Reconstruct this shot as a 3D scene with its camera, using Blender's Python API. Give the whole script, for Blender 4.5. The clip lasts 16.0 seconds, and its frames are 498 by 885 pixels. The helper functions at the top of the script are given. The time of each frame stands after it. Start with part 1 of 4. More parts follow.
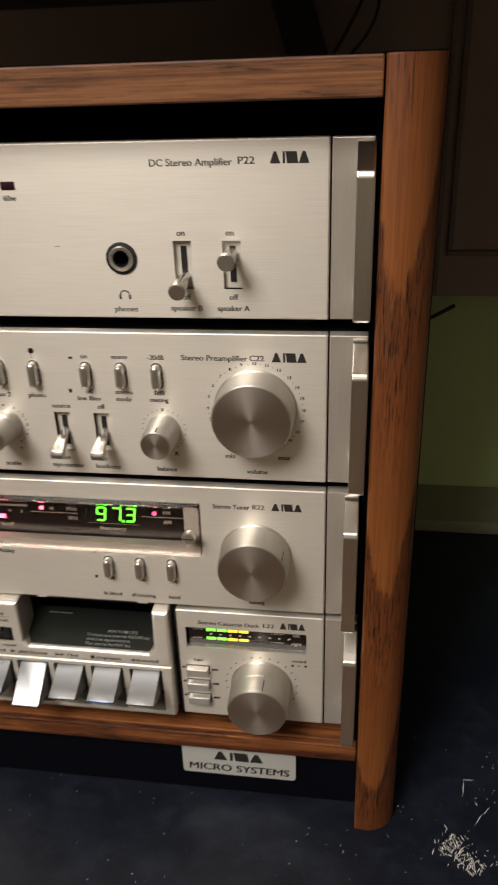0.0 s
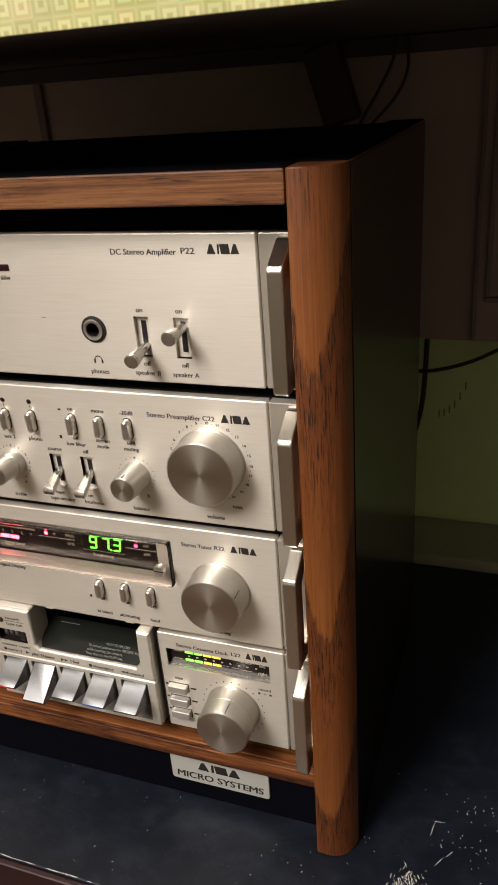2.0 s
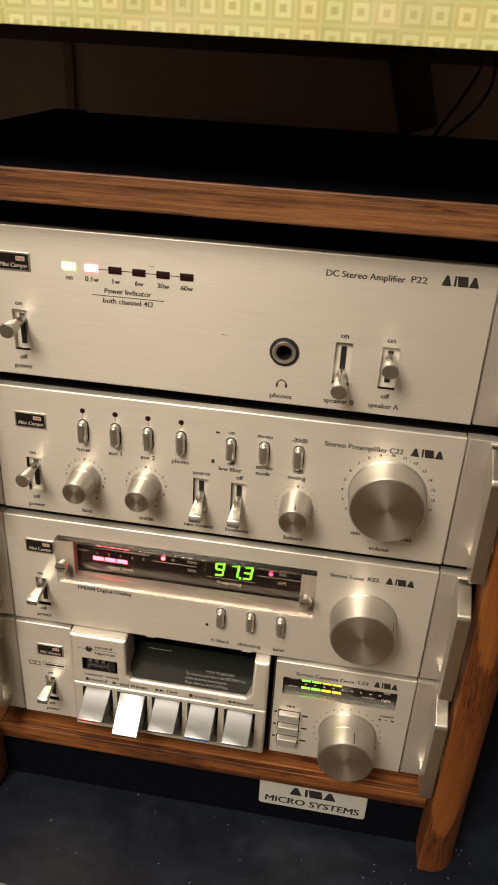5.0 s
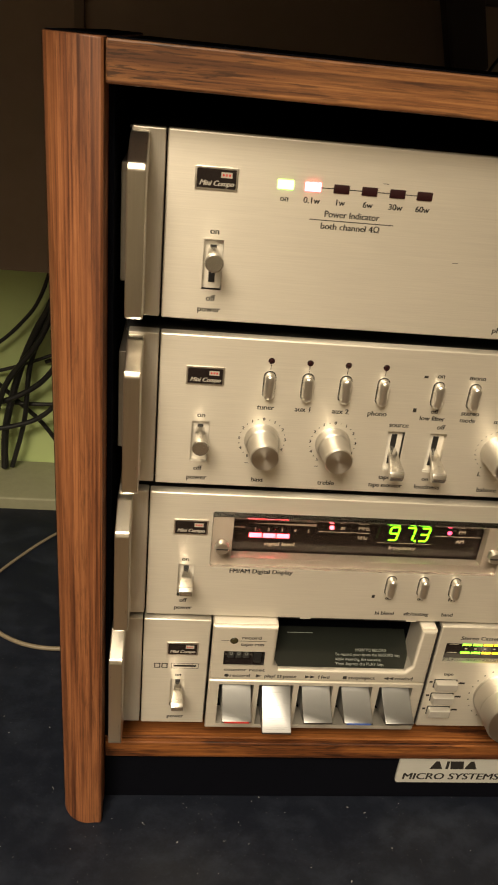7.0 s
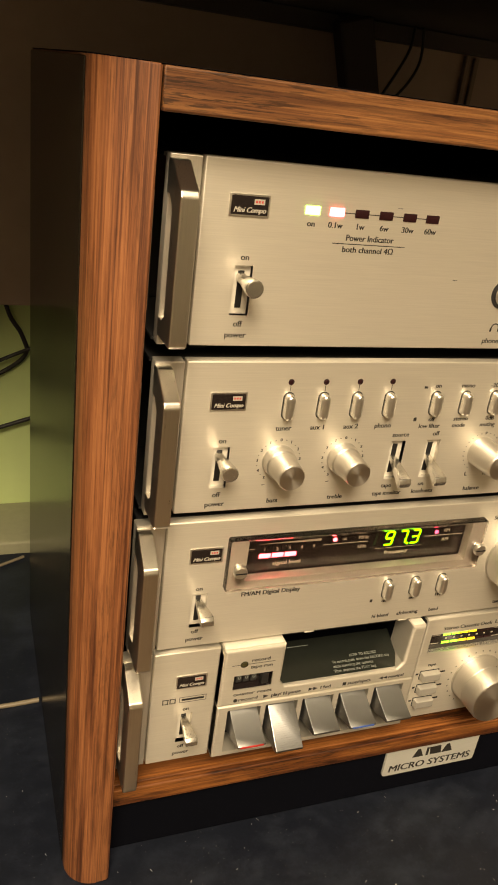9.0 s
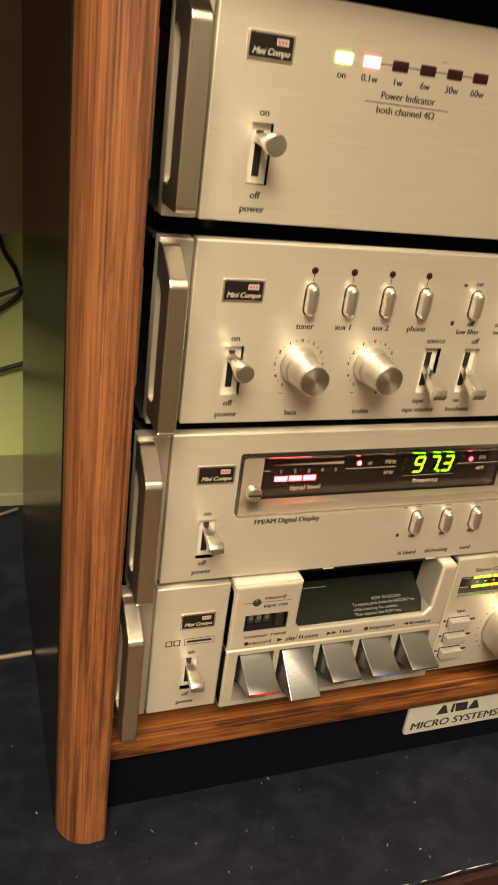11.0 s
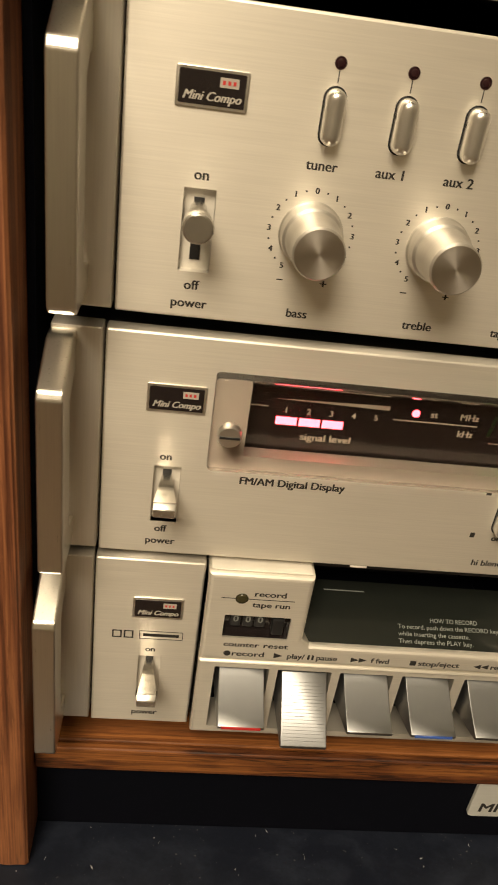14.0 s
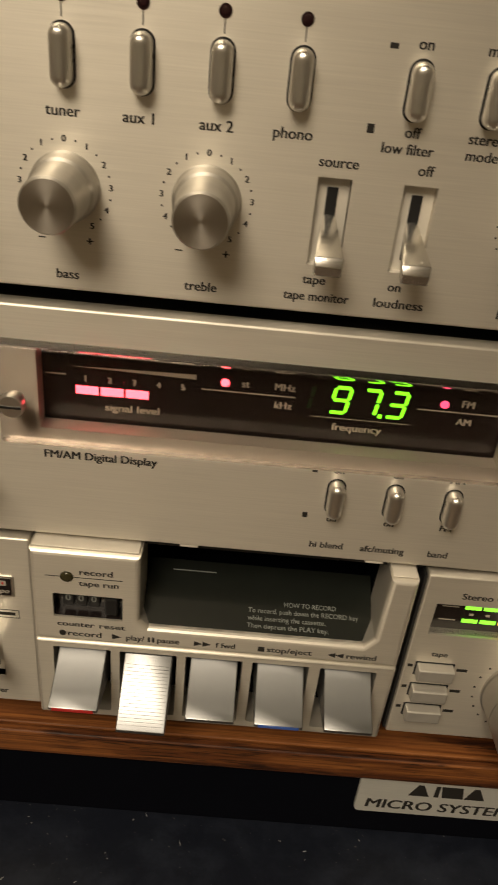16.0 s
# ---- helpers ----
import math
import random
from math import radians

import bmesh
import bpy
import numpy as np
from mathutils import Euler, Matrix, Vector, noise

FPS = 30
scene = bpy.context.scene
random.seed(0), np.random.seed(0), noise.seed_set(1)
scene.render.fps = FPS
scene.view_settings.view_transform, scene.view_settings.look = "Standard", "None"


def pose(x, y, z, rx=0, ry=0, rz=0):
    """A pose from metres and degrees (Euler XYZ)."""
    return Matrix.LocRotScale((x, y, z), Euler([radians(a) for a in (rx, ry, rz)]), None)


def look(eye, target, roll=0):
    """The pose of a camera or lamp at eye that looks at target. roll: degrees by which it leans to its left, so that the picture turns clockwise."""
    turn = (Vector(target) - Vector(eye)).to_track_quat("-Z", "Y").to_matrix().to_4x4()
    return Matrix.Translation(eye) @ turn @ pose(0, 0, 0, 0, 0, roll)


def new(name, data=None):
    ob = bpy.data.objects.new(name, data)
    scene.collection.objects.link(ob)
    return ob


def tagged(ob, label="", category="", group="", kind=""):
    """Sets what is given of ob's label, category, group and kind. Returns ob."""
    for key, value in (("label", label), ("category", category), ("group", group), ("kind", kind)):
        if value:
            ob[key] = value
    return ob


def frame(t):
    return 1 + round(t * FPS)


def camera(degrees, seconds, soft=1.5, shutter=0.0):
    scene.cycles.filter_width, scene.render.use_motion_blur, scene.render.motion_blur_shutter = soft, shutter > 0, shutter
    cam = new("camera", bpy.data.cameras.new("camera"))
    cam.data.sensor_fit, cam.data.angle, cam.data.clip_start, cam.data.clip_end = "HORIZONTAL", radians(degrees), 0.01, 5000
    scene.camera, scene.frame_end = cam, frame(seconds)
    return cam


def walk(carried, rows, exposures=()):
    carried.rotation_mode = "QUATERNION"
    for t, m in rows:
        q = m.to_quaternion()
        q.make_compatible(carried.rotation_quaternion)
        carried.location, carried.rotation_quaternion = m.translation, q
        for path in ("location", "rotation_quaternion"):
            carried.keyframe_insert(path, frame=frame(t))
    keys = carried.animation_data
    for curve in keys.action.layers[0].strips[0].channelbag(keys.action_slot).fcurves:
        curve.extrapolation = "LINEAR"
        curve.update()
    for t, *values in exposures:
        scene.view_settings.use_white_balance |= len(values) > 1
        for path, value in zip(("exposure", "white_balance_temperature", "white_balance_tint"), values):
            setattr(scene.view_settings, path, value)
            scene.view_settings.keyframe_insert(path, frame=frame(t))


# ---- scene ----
cam = camera(36.1, 16.0, soft=1.8, shutter=0.4)
PATH = [
    (0, (0.124, -0.295, 0.373), (-0.157, 1.472, -0.52), -2.1),
    (0.5, (0.142, -0.325, 0.383), (-0.289, 1.421, -0.491), -3.3),
    (1, (0.176, -0.324, 0.385), (-0.329, 1.407, -0.481), -4.1),
    (1.5, (0.199, -0.306, 0.393), (-0.395, 1.397, -0.47), -4.1),
    (2, (0.216, -0.297, 0.405), (-0.436, 1.385, -0.459), -4.5),
    (2.5, (0.22, -0.294, 0.415), (-0.465, 1.371, -0.456), -4.3),
    (3, (0.204, -0.289, 0.421), (-0.457, 1.361, -0.496), -3.9),
    (3.5, (0.172, -0.294, 0.427), (-0.433, 1.368, -0.506), -1.7),
    (3.7, (0.156, -0.296, 0.427), (-0.418, 1.374, -0.512), -1.1),
    (5.8, (-0.01, -0.307, 0.412), (-0.022, 1.458, -0.529), 5.1),
    (6, (-0.029, -0.303, 0.407), (0.008, 1.458, -0.541), 5.4),
    (6.5, (-0.07, -0.295, 0.39), (0.047, 1.468, -0.547), 6.0),
    (7, (-0.102, -0.284, 0.378), (0.099, 1.473, -0.556), 6.0),
    (7.5, (-0.133, -0.28, 0.372), (0.227, 1.471, -0.526), 6.9),
    (8, (-0.157, -0.278, 0.376), (0.326, 1.456, -0.497), 6.7),
    (8.5, (-0.182, -0.27, 0.372), (0.44, 1.428, -0.483), 7.7),
    (8.7, (-0.187, -0.268, 0.373), (0.485, 1.414, -0.475), 7.6),
    (10.8, (-0.187, -0.253, 0.333), (0.514, 1.413, -0.525), 8.2),
    (11, (-0.18, -0.247, 0.326), (0.497, 1.42, -0.548), 8.1),
    (11.5, (-0.162, -0.23, 0.311), (0.471, 1.424, -0.618), 8.3),
    (12, (-0.148, -0.213, 0.295), (0.413, 1.455, -0.657), 8.2),
    (12.5, (-0.133, -0.202, 0.286), (0.31, 1.489, -0.687), 8.0),
    (13, (-0.122, -0.192, 0.278), (0.242, 1.517, -0.695), 9.1),
    (13.5, (-0.108, -0.185, 0.274), (0.183, 1.539, -0.697), 9.2),
    (14, (-0.093, -0.176, 0.274), (0.119, 1.543, -0.726), 8.4),
    (14.5, (-0.071, -0.169, 0.276), (0.047, 1.542, -0.753), 7.3),
    (15, (-0.051, -0.165, 0.274), (0.021, 1.534, -0.778), 6.7),
    (15.5, (-0.039, -0.166, 0.275), (0.012, 1.529, -0.786), 6.5),
    (16, (-0.024, -0.167, 0.273), (0.025, 1.526, -0.789), 6.1),
]
EXPOSURES = [(0.0, 0.54, 5700, 15), (1.5, 0.80, 5700, 15), (2.5, 0.86, 5700, 15), (3.5, 0.62, 5850, 15), (6.0, 0.80, 6750, 12), (7.0, 1.0, 7100, 10), (8.0, 1.25, 7600, 10), (8.5, 1.3, 7950, 10),
             (11.0, 1.3, 7750, 10), (12.5, 1.12, 7250, 10), (14.0, 0.88, 7050, 10), (15.0, 0.34, 6900, 11), (16.0, 0.08, 6900, 11)]
walk(cam, [(t, look(eye, target, roll)) for t, eye, target, roll in PATH], EXPOSURES)

# ---- light ----
world = bpy.data.worlds.new("room_dusk")
scene.world = world
world.use_nodes = True
world.node_tree.nodes["Background"].inputs[0].default_value = (0.9, 0.75, 0.55, 1)
world.node_tree.nodes["Background"].inputs[1].default_value = 0.01

LAMP_AT = (-0.48, -1.10, 1.46)
lamp_data = bpy.data.lights.new("pendant_light", "POINT")
lamp_data.shadow_soft_size = 0.38
lamp_data.energy, lamp_data.color = 78, (1.0, 0.87, 0.68)
lamp_ob = new("pendant_light", lamp_data)
lamp_ob.location = LAMP_AT

# ---- small tools: all lengths below are millimetres ----
S = 0.001
ORIGIN = {}


def thing(name, x, y, z, label, category, group="", kind=""):
    ob = new(name)
    ob.empty_display_size = 0.02
    ob.location = (x * S, y * S, z * S)
    ORIGIN[ob] = Vector((x, y, z))
    return tagged(ob, label, category, group, kind)


def part(name, bm, mat, parent=None, label="", smooth=35, flip=True):
    """Links a bmesh in world millimetres as one mesh, its origin in its middle."""
    if flip:
        bmesh.ops.recalc_face_normals(bm, faces=bm.faces)
    co = np.array([v.co[:] for v in bm.verts])
    mid = Vector((co.min(0) + co.max(0)) / 2)
    for v in bm.verts:
        v.co = (v.co - mid) * S
    bm.normal_update()
    level = []
    for f in bm.faces:
        broad = f.calc_area() > 8 * S * S
        level.append(broad and not any(radians(1) < (f.normal.angle(g.normal, 0.0)) < radians(13) for e in f.edges for g in e.link_faces if g is not f))
    me = bpy.data.meshes.new(name)
    bm.to_mesh(me)
    bm.free()
    if smooth:
        me.shade_smooth()
        me.set_sharp_from_angle(angle=radians(smooth))
        me.polygons.foreach_set("use_smooth", [not v for v in level])
    me.materials.append(mat)
    ob = new(name, me)
    ORIGIN[ob] = mid
    if parent is not None:
        ob.parent = parent
        ob.location = (mid - ORIGIN[parent]) * S
    else:
        ob.location = mid * S
    if label:
        ob["label"] = label
    return ob


def box(x0, x1, y0, y1, z0, z1, bev=0.0, seg=2):
    bm = bmesh.new()
    bmesh.ops.create_cube(bm, size=1, matrix=Matrix.Translation(((x0 + x1) / 2, (y0 + y1) / 2, (z0 + z1) / 2)) @ Matrix.Diagonal((x1 - x0, y1 - y0, z1 - z0, 1)))
    if bev:
        bmesh.ops.bevel(bm, geom=bm.edges[:], offset=bev, segments=seg, profile=0.5, affect="EDGES")
    return bm


def join(*bms):
    out = bmesh.new()
    for b in bms:
        me = bpy.data.meshes.new("tmp")
        b.to_mesh(me)
        b.free()
        out.from_mesh(me)
        bpy.data.meshes.remove(me)
    return out


def lathe(cx, cz, profile, n=48):
    """Turns (radius, y) pairs round an axis along y."""
    bm = bmesh.new()
    rings = []
    for r, y in profile:
        if r < 1e-6:
            rings.append([bm.verts.new((cx, y, cz))])
        else:
            rings.append([bm.verts.new((cx + r * math.cos(2 * math.pi * k / n), y, cz + r * math.sin(2 * math.pi * k / n))) for k in range(n)])
    for a, b in zip(rings, rings[1:]):
        for k in range(n):
            q = [a[k % len(a)], a[(k + 1) % len(a)], b[(k + 1) % len(b)], b[k % len(b)]]
            q = [v for i, v in enumerate(q) if v not in q[:i]]
            if len(q) > 2:
                bm.faces.new(q)
    return bm


def limb(p, q, rings, n=20, flat=1.0):
    """A turned bar from p to q; rings are (share of the way, radius)."""
    p, q = Vector(p), Vector(q)
    way = (q - p)
    up = Vector((1, 0, 0)) if abs(way.normalized().x) < 0.8 else Vector((0, 0, 1))
    a = way.cross(up).normalized()
    b = way.cross(a).normalized()
    bm = bmesh.new()
    loops = []
    for t, r in rings:
        c = p + way * t
        loops.append([bm.verts.new(c + (a * math.cos(2 * math.pi * k / n) * flat + b * math.sin(2 * math.pi * k / n)) * r) for k in range(n)])
    for u, v in zip(loops, loops[1:]):
        for k in range(n):
            bm.faces.new((u[k], u[(k + 1) % n], v[(k + 1) % n], v[k]))
    bm.faces.new(loops[0])
    bm.faces.new(loops[-1])
    return bm


def rrect(x0, x1, z0, z1, r=0.0, n=5):
    """A rounded rectangle, as (x, z) points, counter-clockwise."""
    if r <= 0:
        return [(x0, z0), (x1, z0), (x1, z1), (x0, z1)]
    pts = []
    for cx, cz, a0 in ((x1 - r, z0 + r, -90), (x1 - r, z1 - r, 0), (x0 + r, z1 - r, 90), (x0 + r, z0 + r, 180)):
        for k in range(n + 1):
            a = radians(a0 + 90 * k / n)
            pts.append((cx + r * math.cos(a), cz + r * math.sin(a)))
    return pts


def circle(cx, cz, r, n=32):
    return [(cx + r * math.cos(2 * math.pi * k / n), cz + r * math.sin(2 * math.pi * k / n)) for k in range(n)]


def shrink(pts, d):
    """The outline moved inwards by d."""
    out = []
    for i, (x, z) in enumerate(pts):
        (px, pz), (qx, qz) = pts[i - 1], pts[(i + 1) % len(pts)]
        a, b = Vector((x - px, z - pz)), Vector((qx - x, qz - z))
        if a.length < 1e-6 or b.length < 1e-6:
            out.append((x, z))
            continue
        a.normalize(), b.normalize()
        na, nb = Vector((-a.y, a.x)), Vector((-b.y, b.x))
        m = na + nb
        k = d / max(0.3, m.length_squared / 2)
        out.append((x + m.x * k, z + m.y * k))
    return out


def plate(outer, y0, depth, edge=0.8, holes=(), seg=3):
    """A sheet facing -y with a rounded rim and holes that go through it."""
    bm = bmesh.new()

    def ring(pts, y):
        return [bm.verts.new((x, y, z)) for x, z in pts]

    loops = []
    for k in range(seg + 1):
        a = math.pi / 2 * k / seg
        loops.append(ring(shrink(outer, edge * (1 - math.sin(a))) if edge else outer, y0 + edge * (1 - math.cos(a))))
        if not edge:
            break
    loops.append(ring(outer, y0 + depth))
    n = len(outer)
    for u, v in zip(loops, loops[1:]):
        for k in range(n):
            bm.faces.new((u[k], u[(k + 1) % n], v[(k + 1) % n], v[k]))
    edges = [bm.edges.get((loops[0][k], loops[0][(k + 1) % n])) for k in range(n)]
    for pts in holes:
        h = ring(pts, y0)
        d = ring(pts, y0 + depth)
        m = len(pts)
        for k in range(m):
            bm.faces.new((h[k], h[(k + 1) % m], d[(k + 1) % m], d[k]))
            edges.append(bm.edges.get((h[k], h[(k + 1) % m])))
    bmesh.ops.triangle_fill(bm, use_beauty=True, edges=edges, normal=(0, -1, 0))
    return bm


def solid(outer, y0, y1, edge=0.4, seg=2):
    """A closed block with that outline, its front rim rounded."""
    bm = plate(outer, y0, y1 - y0, edge, (), seg)
    back = [v for v in bm.verts if abs(v.co.y - y1) < 1e-6]
    bm.faces.new(back)
    return bm


def cup(pts, y0, y1):
    """The walls and the bottom of a recess."""
    bm = bmesh.new()
    a = [bm.verts.new((x, y0, z)) for x, z in pts]
    b = [bm.verts.new((x, y1, z)) for x, z in pts]
    n = len(pts)
    for k in range(n):
        bm.faces.new((a[k], a[(k + 1) % n], b[(k + 1) % n], b[k]))
    bm.faces.new(b)
    return bm


def tube(points, r, n=12, smooth=6):
    """A round cable through the points."""
    pts = [Vector(p) for p in points]
    fine = []
    for i in range(len(pts) - 1):
        p0, p1, p2, p3 = pts[max(0, i - 1)], pts[i], pts[i + 1], pts[min(len(pts) - 1, i + 2)]
        for k in range(smooth):
            t = k / smooth
            fine.append(0.5 * (2 * p1 + (p2 - p0) * t + (2 * p0 - 5 * p1 + 4 * p2 - p3) * t * t + (3 * p1 - p0 - 3 * p2 + p3) * t ** 3))
    fine.append(pts[-1])
    bm = bmesh.new()
    loops = []
    side = None
    for i, c in enumerate(fine):
        way = (fine[min(i + 1, len(fine) - 1)] - fine[max(i - 1, 0)]).normalized()
        if side is None:
            side = way.orthogonal().normalized()
        side = (side - way * side.dot(way)).normalized()
        b = way.cross(side)
        loops.append([bm.verts.new(c + (side * math.cos(2 * math.pi * k / n) + b * math.sin(2 * math.pi * k / n)) * r) for k in range(n)])
    for u, v in zip(loops, loops[1:]):
        for k in range(n):
            bm.faces.new((u[k], u[(k + 1) % n], v[(k + 1) % n], v[k]))
    bm.faces.new(loops[0])
    bm.faces.new(loops[-1])
    return bm


def words(text, x, y, z, size, mat, parent, align="CENTER", shear=0.0, wide=0.0, tilt=90, bold=0.085):
    """Lettering that faces -y; its middle height lies at z. wide: its length is brought to this."""
    cu = bpy.data.curves.new("lettering", "FONT")
    cu.body, cu.size, cu.align_x, cu.align_y, cu.shear, cu.extrude, cu.resolution_u = text, size, align, "CENTER", shear, 0.03, 3
    tmp = bpy.data.objects.new("tmp", cu)
    me = bpy.data.meshes.new_from_object(tmp)
    bpy.data.objects.remove(tmp)
    bpy.data.curves.remove(cu)
    bm = bmesh.new()
    bm.from_mesh(me)
    bpy.data.meshes.remove(me)
    if wide:
        xs = [v.co.x for v in bm.verts]
        k = wide / (max(xs) - min(xs))
        for v in bm.verts:
            v.co.x *= k
    if bold:
        twin = bm.copy()
        bmesh.ops.translate(bm, vec=(-bold, 0, 0), verts=bm.verts)
        bmesh.ops.translate(twin, vec=(bold, 0, 0.012), verts=twin.verts)
        bm = join(bm, twin)
    bmesh.ops.transform(bm, matrix=Matrix.Translation((x, y, z)) @ Matrix.Rotation(radians(tilt), 4, "X"), verts=bm.verts)
    return part("lettering", bm, mat, parent, smooth=0, flip=False)


def flat(pts, y, mat, parent, name="mark", label="", thick=0.06):
    """A thin printed shape on a front; pts are (x, z)."""
    return part(name, solid(pts, y - thick, y + thick, 0), mat, parent, label, smooth=0)


def bar(x0, x1, z0, z1, y, mat, parent, name="mark", thick=0.06):
    return flat(rrect(x0, x1, z0, z1), y, mat, parent, name, thick=thick)


# ---- materials ----
def nodes(name):
    m = bpy.data.materials.new(name)
    m.use_nodes = True
    nt = m.node_tree
    return m, nt, nt.nodes["Principled BSDF"]


def link(nt, a, b):
    nt.links.new(a, b)


def noise_at(nt, scale, stretch=(1, 1, 1), detail=4.0, rough=0.55, shift=(0, 0, 0), coord="Object", distortion=0.0):
    tc = nt.nodes.new("ShaderNodeTexCoord")
    mp = nt.nodes.new("ShaderNodeMapping")
    mp.inputs["Scale"].default_value = stretch
    mp.inputs["Location"].default_value = shift
    nz = nt.nodes.new("ShaderNodeTexNoise")
    nz.inputs["Scale"].default_value = scale
    nz.inputs["Detail"].default_value = detail
    nz.inputs["Roughness"].default_value = rough
    nz.inputs["Distortion"].default_value = distortion
    link(nt, tc.outputs[coord], mp.inputs[0])
    link(nt, mp.outputs[0], nz.inputs["Vector"])
    return nz.outputs["Fac"]


def ramp(nt, fac, stops):
    r = nt.nodes.new("ShaderNodeValToRGB")
    while len(r.color_ramp.elements) < len(stops):
        r.color_ramp.elements.new(0.5)
    for e, (p, c) in zip(r.color_ramp.elements, stops):
        e.position = p
        e.color = (*c, 1) if len(c) == 3 else c
    link(nt, fac, r.inputs[0])
    return r.outputs[0]


def mixed(nt, fac, a, b, blend="MIX"):
    m = nt.nodes.new("ShaderNodeMix")
    m.data_type, m.blend_type = "RGBA", blend
    for sock, v in ((m.inputs[0], fac), (m.inputs[6], a), (m.inputs[7], b)):
        if isinstance(v, (int, float)):
            sock.default_value = v
        elif isinstance(v, tuple):
            sock.default_value = (*v, 1)
        else:
            link(nt, v, sock)
    return m.outputs[2]


def bump(nt, p, height, strength, distance):
    b = nt.nodes.new("ShaderNodeBump")
    b.inputs["Strength"].default_value = strength
    b.inputs["Distance"].default_value = distance
    link(nt, height, b.inputs["Height"])
    link(nt, b.outputs[0], p.inputs["Normal"])


def brushed(name, colour, rough=0.46, metal=0.85, aniso=0.6, along=(0, 0, 1), stretch=(3, 3, 160), spun=False, grain=0.10, relief=0.05):
    m, nt, p = nodes(name)
    fine = noise_at(nt, 14, stretch, 3, 0.6)
    blot = noise_at(nt, 9, (1, 1, 1), 3, 0.5)
    tone = mixed(nt, fine, tuple(c * (1 - grain) for c in colour), tuple(min(1, c * (1 + grain)) for c in colour))
    tone = mixed(nt, 1.0, tone, ramp(nt, blot, [(0.3, (0.93, 0.93, 0.92)), (0.7, (1, 1, 1))]), "MULTIPLY")
    link(nt, tone, p.inputs["Base Color"])
    p.inputs["Metallic"].default_value = metal
    r = nt.nodes.new("ShaderNodeMapRange")
    r.inputs[3].default_value, r.inputs[4].default_value = rough - 0.05, rough + 0.06
    link(nt, fine, r.inputs[0])
    link(nt, r.outputs[0], p.inputs["Roughness"])
    p.inputs["Anisotropic"].default_value = aniso
    if spun:
        t = nt.nodes.new("ShaderNodeTangent")
        t.direction_type, t.axis = "RADIAL", "Y"
        p.inputs["Anisotropic Rotation"].default_value = 0.25
        link(nt, t.outputs[0], p.inputs["Tangent"])
    elif along:
        t = nt.nodes.new("ShaderNodeCombineXYZ")
        for k in range(3):
            t.inputs[k].default_value = along[k]
        link(nt, t.outputs[0], p.inputs["Tangent"])
    if relief:
        bump(nt, p, fine, relief, 0.0003)
    return m


def plain(name, colour, rough=0.5, metal=0.0, grain=0.12, scale=180, relief=0.04, spec=0.5, coat=0.0):
    m, nt, p = nodes(name)
    nz = noise_at(nt, scale, (1, 1, 1), 4)
    big = noise_at(nt, scale / 14, (1, 1, 1), 3)
    c = mixed(nt, nz, tuple(v * (1 - grain) for v in colour), tuple(min(1, v * (1 + grain)) for v in colour))
    c = mixed(nt, 1.0, c, ramp(nt, big, [(0.3, (1 - grain,) * 3), (0.7, (1, 1, 1))]), "MULTIPLY")
    link(nt, c, p.inputs["Base Color"])
    p.inputs["Roughness"].default_value, p.inputs["Metallic"].default_value = rough, metal
    p.inputs["Specular IOR Level"].default_value = spec
    p.inputs["Coat Weight"].default_value = coat
    if relief:
        bump(nt, p, nz, relief, 0.0006)
    return m


def glow(name, colour, strength):
    m, nt, p = nodes(name)
    p.inputs["Base Color"].default_value = (*[c * 0.3 for c in colour], 1)
    p.inputs["Roughness"].default_value = 0.3
    p.inputs["Emission Color"].default_value = (*colour, 1)
    p.inputs["Emission Strength"].default_value = strength
    return m


